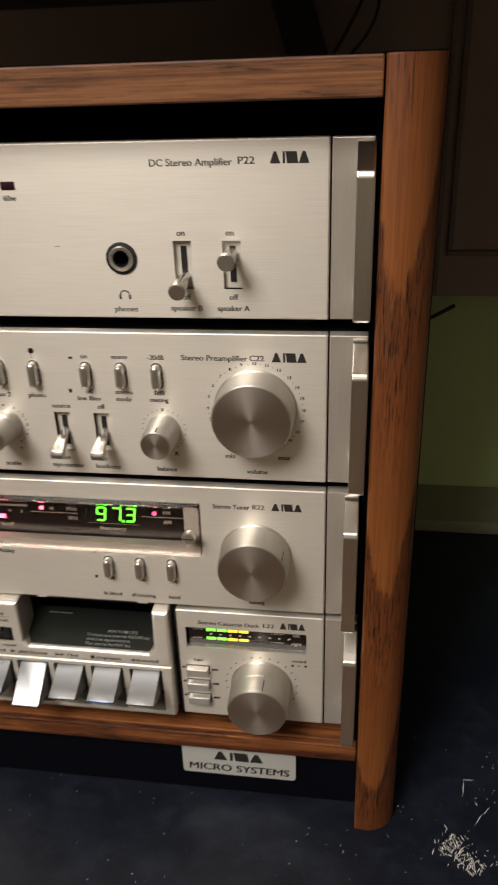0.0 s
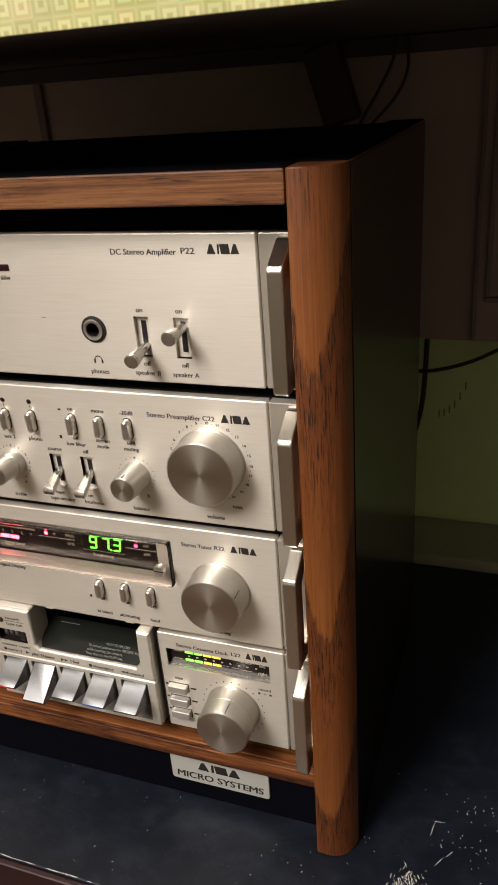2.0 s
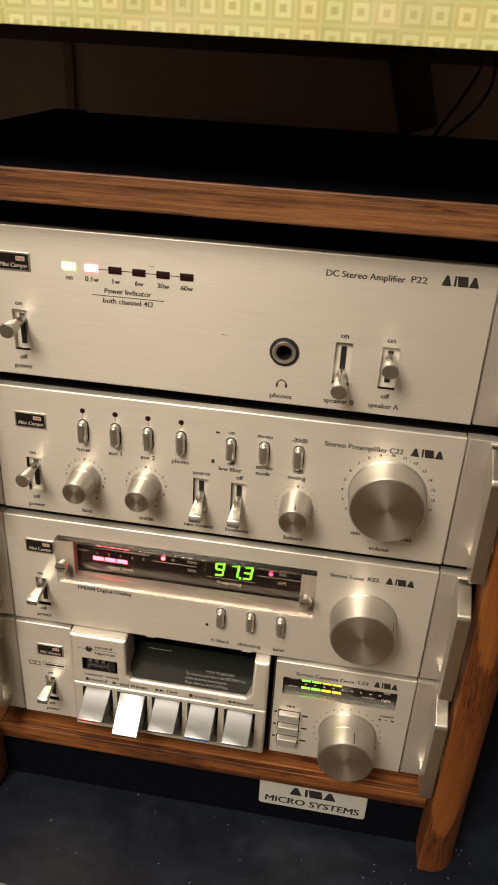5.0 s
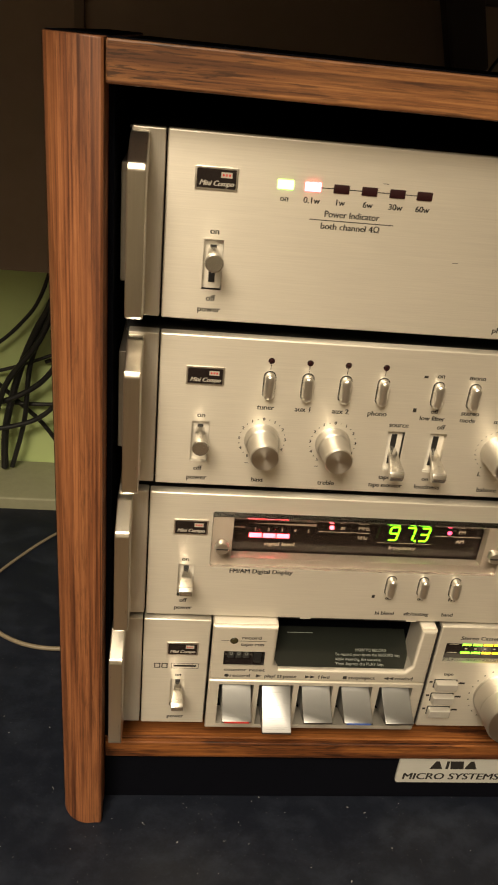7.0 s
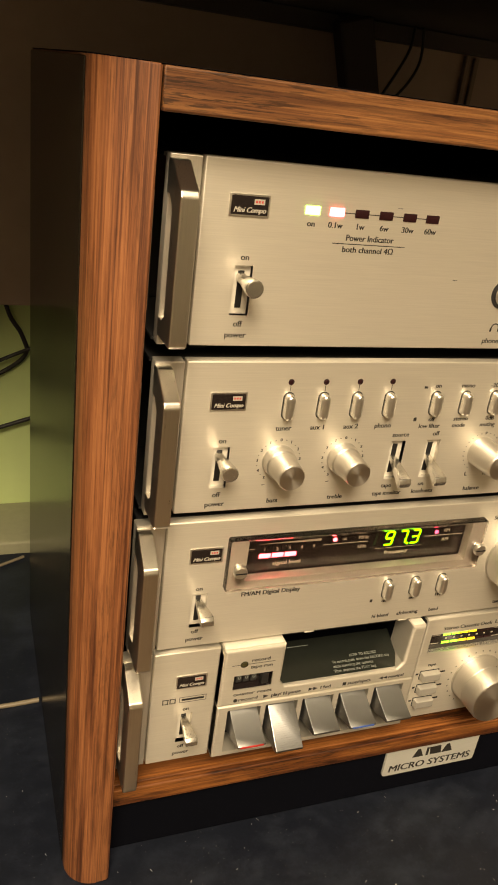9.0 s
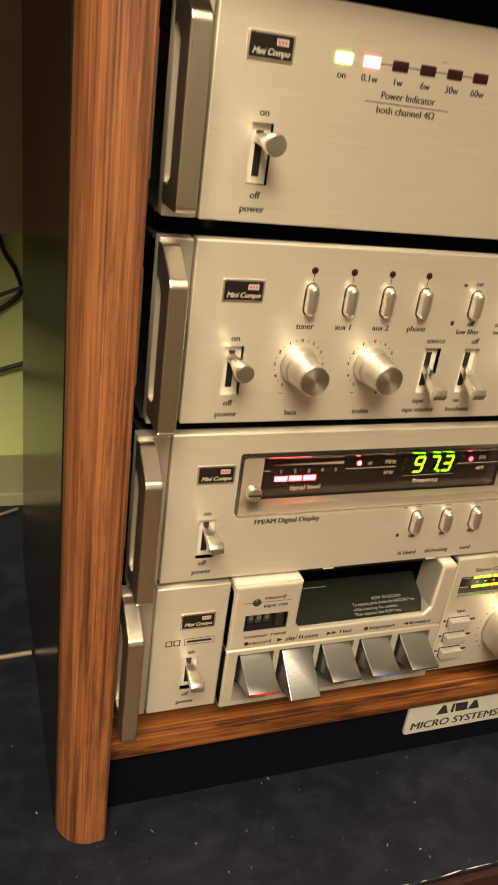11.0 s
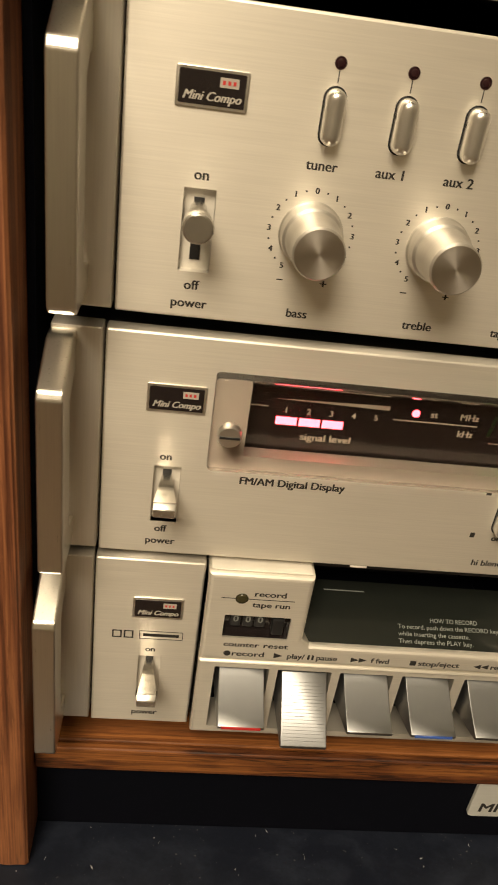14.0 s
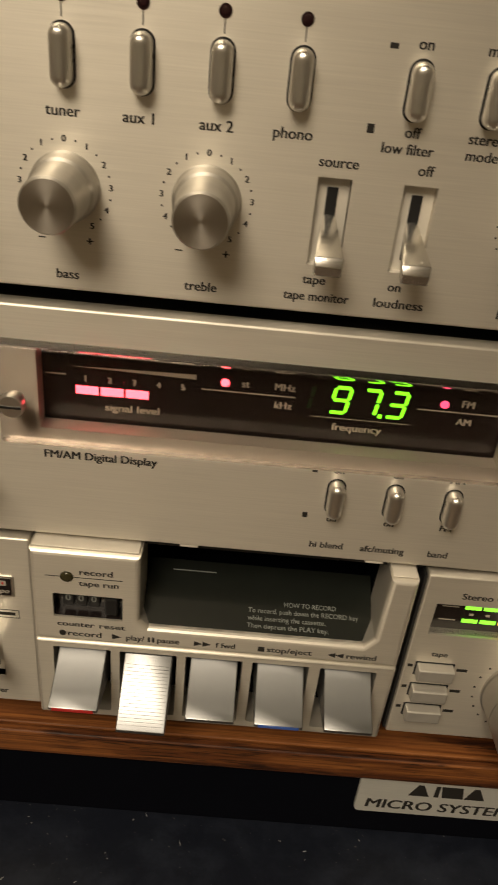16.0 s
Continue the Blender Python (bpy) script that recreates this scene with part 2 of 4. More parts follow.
def wood(name, axis, seed, light, mid, dark, flecks=0.5, figure=0.6, rough=0.52, cathedral=False):
    """Oiled teak veneer, its grain along the axis (0 x, 2 z)."""
    m, nt, p = nodes(name)

    def st(across, along):
        v = [across, across, across]
        v[axis] = along
        return tuple(v)

    shift = (seed * 0.37, seed * 0.11, seed * 0.23)
    bands = noise_at(nt, 44, st(9, 0.08), 5, 0.6, shift, distortion=0.4)
    fig = noise_at(nt, 16, st(5.0, 0.55), 3, 0.5, shift, distortion=0.9)
    fib = noise_at(nt, 120, st(11, 0.14), 4, 0.7, shift)
    pore = noise_at(nt, 110, st(13, 0.85), 3, 0.6, shift)
    c = ramp(nt, bands, [(0.38, dark), (0.47, mid), (0.56, light), (0.66, mid)])
    shape = ramp(nt, fig, [(0.42, (1, 1, 1)), (0.56, (0.28, 0.28, 0.28))])
    if cathedral:
        # nested tongues of the flat-sawn figure, pointing down the board
        wob = noise_at(nt, 14, (2.2, 2.2, 1.0), 4, 0.6, shift)
        sep = nt.nodes.new("ShaderNodeSeparateXYZ")
        link(nt, nt.nodes.new("ShaderNodeTexCoord").outputs["Object"], sep.inputs[0])

        def calc(op, a, b=0.0):
            n = nt.nodes.new("ShaderNodeMath")
            n.operation = op
            for k, v in enumerate((a, b)):
                if isinstance(v, (int, float)):
                    n.inputs[k].default_value = v
                else:
                    link(nt, v, n.inputs[k])
            return n.outputs[0]

        d = calc("MULTIPLY", calc("SUBTRACT", sep.outputs[0], -0.002), 100.0)
        f = calc("SUBTRACT", calc("MULTIPLY", sep.outputs[2], 7.7), calc("MULTIPLY", calc("MULTIPLY", d, d), 0.34))
        rag = noise_at(nt, 60, st(9, 0.9), 4, 0.7, shift)
        f = calc("ADD", calc("ADD", f, calc("MULTIPLY", wob, 0.45)), calc("MULTIPLY", rag, 0.32))
        fig = calc("FRACT", calc("SUBTRACT", f, 1.14))
        shape = ramp(nt, fig, [(0.25, (0.03, 0.03, 0.03)), (0.60, (0.40, 0.40, 0.40)), (0.85, (1, 1, 1))])
        c = mixed(nt, figure, c, ramp(nt, fig, [(0.0, tuple(v * 0.62 for v in mid)), (0.05, light), (0.35, tuple(0.5 * (v + w) for v, w in zip(light, mid))), (0.7, mid), (1.0, tuple(v * 0.62 for v in mid))]))
    else:
        c = mixed(nt, figure, c, ramp(nt, fig, [(0.40, tuple(v * 0.55 for v in mid)), (0.485, tuple(v * 0.8 for v in mid)), (0.52, light), (0.64, tuple(min(1, v * 1.3) for v in light))]))
    c = mixed(nt, 1.0, c, ramp(nt, fib, [(0.36, (0.72, 0.64, 0.58) if cathedral else (0.54, 0.45, 0.40)), (0.57, (1, 1, 1))]), "MULTIPLY")
    spots = nt.nodes.new("ShaderNodeMath")
    spots.operation = "MULTIPLY"
    link(nt, ramp(nt, pore, [(0.52, (0, 0, 0)), (0.60, (1, 1, 1))]), spots.inputs[0])
    link(nt, shape, spots.inputs[1])
    k = nt.nodes.new("ShaderNodeMath")
    k.operation = "MULTIPLY"
    k.inputs[1].default_value = flecks
    link(nt, spots.outputs[0], k.inputs[0])
    c = mixed(nt, k.outputs[0], c, tuple(v * 0.28 for v in dark))
    link(nt, c, p.inputs["Base Color"])
    p.inputs["Roughness"].default_value = rough
    p.inputs["Specular IOR Level"].default_value = 0.5
    bump(nt, p, fib, 0.12, 0.0004)
    return m


ALU = brushed("brushed_aluminium_front", (0.84, 0.80, 0.72), 0.46, 0.74, 0.62)
ALU_FLANGE = brushed("brushed_aluminium_flange", (0.80, 0.76, 0.69), 0.44, 0.75, 0.6, (1, 0, 0), (160, 3, 3))
ALU_BAR = brushed("brushed_aluminium_bar", (0.78, 0.75, 0.69), 0.29, 1.0, 0.3, (1, 0, 0), (160, 160, 3))
ALU_BRIGHT = brushed("bright_aluminium", (0.82, 0.80, 0.76), 0.28, 0.95, 0.0, None, (9, 9, 9), grain=0.03, relief=0)
UPPER_BEVEL = plain("satin_window_bevel", (0.55, 0.53, 0.50), 0.34, 0.8, relief=0)
BUTTON_METAL = plain("satin_button_metal", (0.56, 0.54, 0.50), 0.38, 0.5, relief=0)
SLOT_METAL = plain("satin_slot_metal", (0.78, 0.74, 0.66), 0.4, 0.1, relief=0)
LEVER_METAL = brushed("satin_lever_metal", (0.70, 0.68, 0.64), 0.24, 0.95, 0.0, None, (9, 9, 9), grain=0.03, relief=0)
KNOB_SIDE = brushed("turned_aluminium_side", (0.66, 0.635, 0.59), 0.44, 0.9, 0.6, (0, 1, 0), (5, 260, 5))
KNOB_FACE = brushed("spun_aluminium_face", (0.66, 0.62, 0.57), 0.40, 1.0, 0.6, None, (40, 3, 40), spun=True, grain=0.03)
KEY_METAL = plain("piano_key_metal", (0.31, 0.32, 0.335), 0.36, 1.0, grain=0.03, scale=300, relief=0)
BLACK = plain("black_plastic", (0.012, 0.012, 0.013), 0.5)
MATT_BLACK = plain("matt_black_board", (0.0025, 0.003, 0.006), 0.8, spec=0.06)
GLOSS_BLACK = plain("smoked_display_plastic", (0.016, 0.012, 0.012), 0.18, relief=0)
LID_GREY = plain("smoked_cassette_lid", (0.012, 0.014, 0.012), 0.14, relief=0, spec=0.35)
SIDE_METAL = plain("bare_steel_side", (0.42, 0.38, 0.33), 0.5, 0.7)
DARK_METAL = plain("dark_painted_steel", (0.03, 0.03, 0.032), 0.45, 0.3)
INK = plain("black_print", (0.02, 0.018, 0.016), 0.6, relief=0)
PALE_INK = plain("pale_print", (0.55, 0.5, 0.42), 0.5, relief=0)
LID_INK = plain("grey_lid_print", (0.24, 0.26, 0.25), 0.5, relief=0)
LOGO_INK = plain("silver_logo_print", (0.46, 0.43, 0.38), 0.4, relief=0)
RED_DARK = plain("unlit_red_lens", (0.022, 0.005, 0.007), 0.3, relief=0)
RED_PAINT = plain("red_stripe_paint", (0.55, 0.03, 0.03), 0.4, relief=0)
BLUE_PAINT = plain("blue_stripe_paint", (0.05, 0.12, 0.45), 0.4, relief=0)
GREEN_LED = glow("lit_green_lens", (0.42, 1.0, 0.12), 5.0)
GREEN_DIGIT = glow("lit_green_digit", (0.16, 1.0, 0.02), 4.0)
GREEN_GHOST = plain("unlit_green_segment", (0.01, 0.028, 0.008), 0.4, relief=0)
PINK_LED = glow("lit_pink_red_lens", (1.0, 0.060, 0.085), 13.0)
RED_LED = glow("lit_red_lens", (1.0, 0.07, 0.16), 4.0)
YELLOW_LED = glow("lit_yellow_lens", (0.95, 0.62, 0.03), 1.4)
METER_GREEN = glow("lit_meter_green", (0.26, 1.0, 0.05), 1.4)

TEAK_L = wood("teak_left_side", 2, 3, (0.335, 0.134, 0.055), (0.235, 0.086, 0.036), (0.085, 0.025, 0.011), 0.36, 0.2)
TEAK_R = wood("teak_right_side", 2, 11, (0.260, 0.090, 0.018), (0.180, 0.054, 0.011), (0.055, 0.016, 0.005), 1.0, 0.88, cathedral=True)
TEAK_TOP = wood("teak_top_rail", 0, 7, (0.285, 0.124, 0.043), (0.200, 0.078, 0.027), (0.080, 0.027, 0.009), 0.8, 0.4)
TEAK_BOTTOM = wood("teak_bottom_rail", 0, 19, (0.300, 0.112, 0.030), (0.175, 0.055, 0.015), (0.050, 0.014, 0.005), 0.9, 0.45)


def desk_paint():
    m, nt, p = nodes("worn_black_desk_paint")
    fine = noise_at(nt, 420, (1, 1, 1), 4, 0.7)
    smear = noise_at(nt, 34, (1, 1.3, 1), 8, 0.78, distortion=0.15)
    dust = noise_at(nt, 900, (1, 1, 1), 2, 0.5)
    c = mixed(nt, fine, (0.0034, 0.0046, 0.0092), (0.0080, 0.0108, 0.0198))
    c = mixed(nt, ramp(nt, smear, [(0.46, (0, 0, 0)), (0.72, (0.7, 0.7, 0.7))]), c, (0.021, 0.027, 0.043))
    c = mixed(nt, ramp(nt, dust, [(0.73, (0, 0, 0)), (0.78, (0.6, 0.6, 0.6))]), c, (0.16, 0.16, 0.15))
    link(nt, c, p.inputs["Base Color"])
    r = nt.nodes.new("ShaderNodeMapRange")
    r.inputs[3].default_value, r.inputs[4].default_value = 0.34, 0.6
    link(nt, smear, r.inputs[0])
    link(nt, r.outputs[0], p.inputs["Roughness"])
    p.inputs["Specular IOR Level"].default_value = 0.28
    bump(nt, p, fine, 0.12, 0.0005)
    return m


def acrylic():
    m, nt, p = nodes("clear_acrylic")
    glass = nt.nodes.new("ShaderNodeBsdfGlass")
    glass.inputs["Color"].default_value = (0.77, 0.74, 0.72, 1)
    glass.inputs["Roughness"].default_value = 0.03
    glass.inputs["IOR"].default_value = 1.49
    link(nt, glass.outputs[0], nt.nodes["Material Output"].inputs[0])
    return m


def tiled_band():
    """Printed paper edging: rows of small nested squares, one tone each."""
    m, nt, p = nodes("square_print_edging")
    tc = nt.nodes.new("ShaderNodeTexCoord")
    mp = nt.nodes.new("ShaderNodeMapping")
    mp.inputs["Scale"].default_value = (1 / 0.0074, 1, 1 / 0.0074)
    link(nt, tc.outputs["Object"], mp.inputs[0])
    fr = nt.nodes.new("ShaderNodeVectorMath")
    fr.operation = "FRACTION"
    off = nt.nodes.new("ShaderNodeVectorMath")
    off.operation = "ADD"
    off.inputs[1].default_value = (100, 0, 100)
    link(nt, mp.outputs[0], off.inputs[0])
    link(nt, off.outputs[0], fr.inputs[0])
    sub = nt.nodes.new("ShaderNodeVectorMath")
    sub.operation = "SUBTRACT"
    sub.inputs[1].default_value = (0.5, 0, 0.5)
    link(nt, fr.outputs[0], sub.inputs[0])
    ab = nt.nodes.new("ShaderNodeVectorMath")
    ab.operation = "ABSOLUTE"
    link(nt, sub.outputs[0], ab.inputs[0])
    sx = nt.nodes.new("ShaderNodeSeparateXYZ")
    link(nt, ab.outputs[0], sx.inputs[0])
    mx = nt.nodes.new("ShaderNodeMath")
    mx.operation = "MAXIMUM"
    link(nt, sx.outputs[0], mx.inputs[0])
    link(nt, sx.outputs[2], mx.inputs[1])
    fl = nt.nodes.new("ShaderNodeVectorMath")
    fl.operation = "FLOOR"
    link(nt, off.outputs[0], fl.inputs[0])
    wn = nt.nodes.new("ShaderNodeTexWhiteNoise")
    wn.noise_dimensions = "3D"
    link(nt, fl.outputs[0], wn.inputs["Vector"])
    squares = ramp(nt, mx.outputs[0], [(0.0, (0.62, 0.60, 0.26)), (0.10, (0.62, 0.60, 0.26)), (0.17, (0.84, 0.84, 0.46)), (0.28, (0.84, 0.84, 0.46)), (0.34, (0.66, 0.64, 0.28)), (0.41, (0.66, 0.64, 0.28)), (0.46, (0.72, 0.71, 0.36))])
    blotch = noise_at(nt, 26, (1, 1, 1), 3)
    tint = ramp(nt, wn.outputs["Value"], [(0.0, (0.70, 0.72, 0.60)), (0.5, (0.84, 0.87, 0.82)), (1.0, (0.86, 0.80, 0.72))])
    c = mixed(nt, 1.0, squares, tint, "MULTIPLY")
    c = mixed(nt, ramp(nt, blotch, [(0.5, (0, 0, 0)), (0.75, (0.45, 0.45, 0.45))]), c, (0.78, 0.66, 0.50))
    link(nt, c, p.inputs["Base Color"])
    p.inputs["Roughness"].default_value = 0.35
    return m


DESK = desk_paint()
ACRYLIC = acrylic()
BAND = tiled_band()
MAROON = plain("maroon_desk_edge", (0.024, 0.006, 0.008), 0.4)
HUTCH_TRIM = plain("brown_hutch_trim", (0.22, 0.17, 0.14), 0.7, scale=60)
HUTCH = plain("brown_hutch_board", (0.36, 0.28, 0.23), 0.7, scale=60, grain=0.10)
# hutch brown with the shade below the shelf put into its colour
HUTCH_SHADED = plain("shaded_shelf_brown", (0.06, 0.05, 0.05), 0.7, scale=60)
GREEN_WALL = plain("green_wall_paint", (0.58, 0.72, 0.33), 0.8, scale=45, grain=0.06, relief=0.1)
ROOM_WALL = plain("warm_plaster", (0.20, 0.17, 0.135), 0.85, scale=40, grain=0.05)
CEILING = plain("ceiling_white", (0.45, 0.43, 0.40), 0.9, scale=40, grain=0.04)
FLOOR = plain("wooden_floor_stain", (0.13, 0.085, 0.055), 0.5, scale=26, grain=0.25)
LEDGE = plain("pale_ledge_paint", (0.30, 0.30, 0.20), 0.6)
CABLE_BLACK = plain("black_cable", (0.012, 0.012, 0.013), 0.45, relief=0)
CABLE_TAN = plain("beige_cable", (0.20, 0.165, 0.115), 0.5, relief=0)
PLASTIC_RED = plain("dark_red_brown_plastic", (0.022, 0.009, 0.010), 0.5)
# near-black sheet colour that stands for shade on the cabinet's outer sides
SIDE_SHADE = plain("shaded_side_sheet", (0.012, 0.009, 0.006), 0.22, grain=0.2, relief=0.02)
PENCIL = plain("grey_pencil", (0.16, 0.18, 0.11), 0.8, relief=0)
CHIP = plain("bare_scratch", (0.85, 0.83, 0.78), 0.6, relief=0)
PLATE = brushed("name_plate_metal", (0.76, 0.76, 0.72), 0.42, 0.45, 0.3, (0, 0, 1), (4, 4, 120))


# ---- the setting ----
def slab(name, mat, x0, x1, y0, y1, z0, z1, label, category):
    return tagged(part(name, box(x0, x1, y0, y1, z0, z1), mat, None, label, 0), label, category, kind="structure")


slab("wall_north", GREEN_WALL, -1700, 1700, 352, 470, -750, 1950, "green painted wall behind the desk", "wall")
slab("wall_south", ROOM_WALL, -1700, 1700, -2700, -2600, -750, 1950, "plain warm plaster wall", "wall")
slab("wall_west", ROOM_WALL, -1800, -1700, -2700, 470, -750, 1950, "plain warm plaster wall", "wall")
slab("wall_east", ROOM_WALL, 1700, 1800, -2700, 470, -750, 1950, "plain warm plaster wall", "wall")
slab("floor", FLOOR, -1800, 1800, -2700, 470, -850, -750, "brown stained wooden floor", "floor")
slab("ceiling", CEILING, -1800, 1800, -2700, 470, 1950, 2050, "plain grey ceiling", "ceiling")

# the lamp that lights the room, behind the camera
lx, ly, lz = (v * 1000 for v in LAMP_AT)
lamp = thing("pendant_lamp", lx, ly, 1950, "pendant lamp hanging on a cord from the ceiling", "lamp")
part("cord", limb((lx, ly, lz + 200), (lx, ly, 1949.8), [(0, 3), (1, 3)], 10), BLACK, lamp)
part("socket", limb((lx, ly, lz + 150), (lx, ly, lz + 202), [(0, 22), (0.8, 22), (1, 8)], 20), BLACK, lamp)
part("canopy", limb((lx, ly, 1930), (lx, ly, 1949.8), [(0, 20), (0.4, 50), (1, 52)], 24), ALU_BRIGHT, lamp)

# desk
desk = thing("desk", 0, 100, -750, "black painted desk with scratched worn top", "desk")
part("desktop", box(-760, 760, -70, 284, -28, 0, 1.2), DESK, desk, "scuffed black painted top")
part("edge_strip", box(-760, 760, -74.5, -70.2, -30, -0.6, 1.0), MAROON, desk, "dark maroon front edge")
part("lower_edging", box(-760, 760, -73.0, -70.2, -60, -31.5, 0.5), BAND, desk, "paper edging printed with nested squares")
part("edging_border", box(-760, 760, -73.8, -73.1, -34.4, -31.6, 0.2, 1), LEDGE, desk, "cream border of the paper edging")
part("drawer_bottom", box(-727, 727, -70, 262, -62, -58, 0.5), MATT_BLACK, desk)
for sx in (-1, 1):
    part("side_panel", box(sx * 740 - 12, sx * 740 + 12, -60, 280, -750, -28.2, 1), MATT_BLACK, desk)
part("back_rail", box(-727, 727, 262.2, 280, -700, -28.2, 1), MATT_BLACK, desk)

ledge = tagged(part("wall_ledge", box(-760, 760, 286, 351, -18, 9, 1.5), LEDGE, None, "", 35), "pale painted ledge behind the desk", "ledge", kind="structure")

# hutch over the desk
hutch = thing("desk_hutch", 0, 300, 204, "brown desk hutch with a shelf edged in patterned paper", "hutch")
part("back_board", box(-700, 700, 303, 318, 204, 900, 0.8), HUTCH, hutch, "brown back board")
for x0, x1 in ((-180.5, -173.5), (177.5, 180.5)):
    part("upright_batten", box(x0, x1, 298, 302.8, 206, 410.5, 0.6), HUTCH_TRIM, hutch)
part("panel_moulding", box(186, 420, 299, 302.8, 236, 240, 0.8), HUTCH_TRIM, hutch)
part("panel_moulding", box(186, 190, 299, 302.8, 240.2, 410, 0.8), HUTCH_TRIM, hutch)
# rail and shelf carry the under-shelf shade in their colour
part("shelf_rail", box(-690, 690, 288, 302.6, 411, 422, 0.8), HUTCH_SHADED, hutch)
part("shelf", box(-690, 690, -52, 302.6, 422.4, 445, 0.6), HUTCH_SHADED, hutch)
part("patterned_edging", box(-690, 690, -54.5, -52.3, 422.2, 445.4, 0.3), BAND, hutch, "yellow paper edging printed with nested squares")
for sx in (-1, 1):
    part("end_panel", box(sx * 700 - 9, sx * 700 + 9, -54, 302, 0.3, 900, 1), HUTCH, hutch)

# ---- stereo cabinet ----
cab = thing("stereo_cabinet", 0, 90, 0, "teak veneered rack cabinet for four stereo units", "cabinet")


def side_board(sx, mat):
    """A board with a rounded outer front edge."""
    inner, outer, front, back, r = 129.2, 150.0, -16.0, 205.0, 14.5
    pts = [(inner, back), (inner, front + 0.8), (inner + 0.8, front)]
    for k in range(15):
        a = radians(-90 + 90 * k / 14)
        pts.append((outer - r + r * math.cos(a), front + r + r * math.sin(a)))
    pts.append((outer, back))
    bm = bmesh.new()
    low = [bm.verts.new((sx * x, y, 0.6)) for x, y in pts]
    high = [bm.verts.new((sx * x, y, 374.0)) for x, y in pts]
    n = len(pts)
    for k in range(n):
        bm.faces.new((low[k], low[(k + 1) % n], high[(k + 1) % n], high[k]))
    bm.faces.new(low)
    bm.faces.new(high)
    rim = [e for e in bm.edges if abs(e.verts[0].co.z - e.verts[1].co.z) < 1e-6]
    bmesh.ops.bevel(bm, geom=rim, offset=0.7, segments=2, profile=0.5, affect="EDGES")
    return bm


part("side_board", side_board(-1, TEAK_L), TEAK_L, cab, "straight-grained teak side board")
part("side_board", side_board(1, TEAK_R), TEAK_R, cab, "figured teak side board with dark flecks")
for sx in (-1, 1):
    # added thin sheet: keeps the outer teak face as dark as in shade
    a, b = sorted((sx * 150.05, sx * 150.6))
    part("side_shade_sheet", box(a, b, -0.5, 204.6, 1.4, 373.4, 0.2, 1), SIDE_SHADE, cab, "dark glossy sheet added for the shaded outer side")
    # thin black strip for the shadow on the board's top
    a, b = sorted((sx * 129.6, sx * 149.6))
    part("top_shade_strip", box(a, b, 0.0, 204.4, 374.05, 374.5, 0.1, 1), MATT_BLACK, cab)
    for y in (4, 190):
        part("foot_pad", box(sx * 139 - 6, sx * 139 + 6, y - 5, y + 5, 0, 0.7), BLACK, cab)
part("top_rail", box(-128.6, 128.6, -15.4, 2, 360.8, 373.8, 0.7), TEAK_TOP, cab, "teak front rail")
# same black shadow strip, laid on the rail's top
part("top_shade_strip", box(-128.4, 128.4, -14.8, 2.0, 373.84, 374.2, 0.1, 1), MATT_BLACK, cab)
part("top_board", box(-128.8, 128.8, 2.2, 204, 361, 373.2, 0.5), MATT_BLACK, cab, "black top board with slots")
for k in range(26):
    x = -92 + 4.2 * k
    part("vent_rib", box(x, x + 1.8, 30, 78, 373.3, 374.4, 0.3, 1), MATT_BLACK, cab)
part("bottom_board", box(-128.8, 128.8, 0.4, 204, 37.2, 48.0, 0.5), TEAK_BOTTOM, cab, "teak bottom board")
part("bottom_lip", box(-128.8, 128.8, -3.0, 0.1, 36.8, 47.6, 0.7), TEAK_BOTTOM, cab)
part("plinth", box(-128.8, 128.8, 1.0, 20, 0.5, 36.9, 0.3), MATT_BLACK, cab, "matt black plinth")
part("back_panel", box(-128.8, 128.8, 205.2, 209, 20, 373, 0.3), MATT_BLACK, cab)
for sx in (-1, 1):
    a, b = sorted((sx * 127.0, sx * 129.0))
    part("inner_lining", box(a, b, 1, 204, 48.2, 360.6), MATT_BLACK, cab)

tag_plate = part("name_plate", plate(rrect(33.0, 96.6, 14.7, 35.7, 2.0), -0.6, 1.5, 0.3), PLATE, cab, "silver plate with black lettering")
words("MICRO SYSTEMS", 64.6, -0.68, 19.9, 7.2, INK, tag_plate, wide=56, shear=0.06, bold=0.2)


def maker_mark(x0, x1, z0, z1, y, mat, parent):
    """The maker's mark, as four plain blocks."""
    w, h = (x1 - x0), (z1 - z0)
    for a, b, c, d in ((0.0, 0.27, 0.10, 0.17), (0.33, 0.39, 0.33, 0.39), (0.44, 0.72, 0.40, 0.68), (0.73, 1.0, 0.83, 0.90)):
        flat([(x0 + a * w, z0), (x0 + b * w, z0), (x0 + d * w, z1), (x0 + c * w, z1)], y, mat, parent, "logo_block")


maker_mark(51.0, 78.5, 26.2, 32.4, -0.65, INK, tag_plate)


# ---- the four units ----
W = 110.7
LEFT_END = {"power_amplifier": 108.6, "preamplifier": 108.3, "tuner": 110.1, "cassette_deck": 110.7}


GRIP_X = {"power_amplifier": (114.8, 120.6), "preamplifier": (114.7, 120.8), "tuner": (117.3, 119.2), "cassette_deck": (119.2, 120.6)}


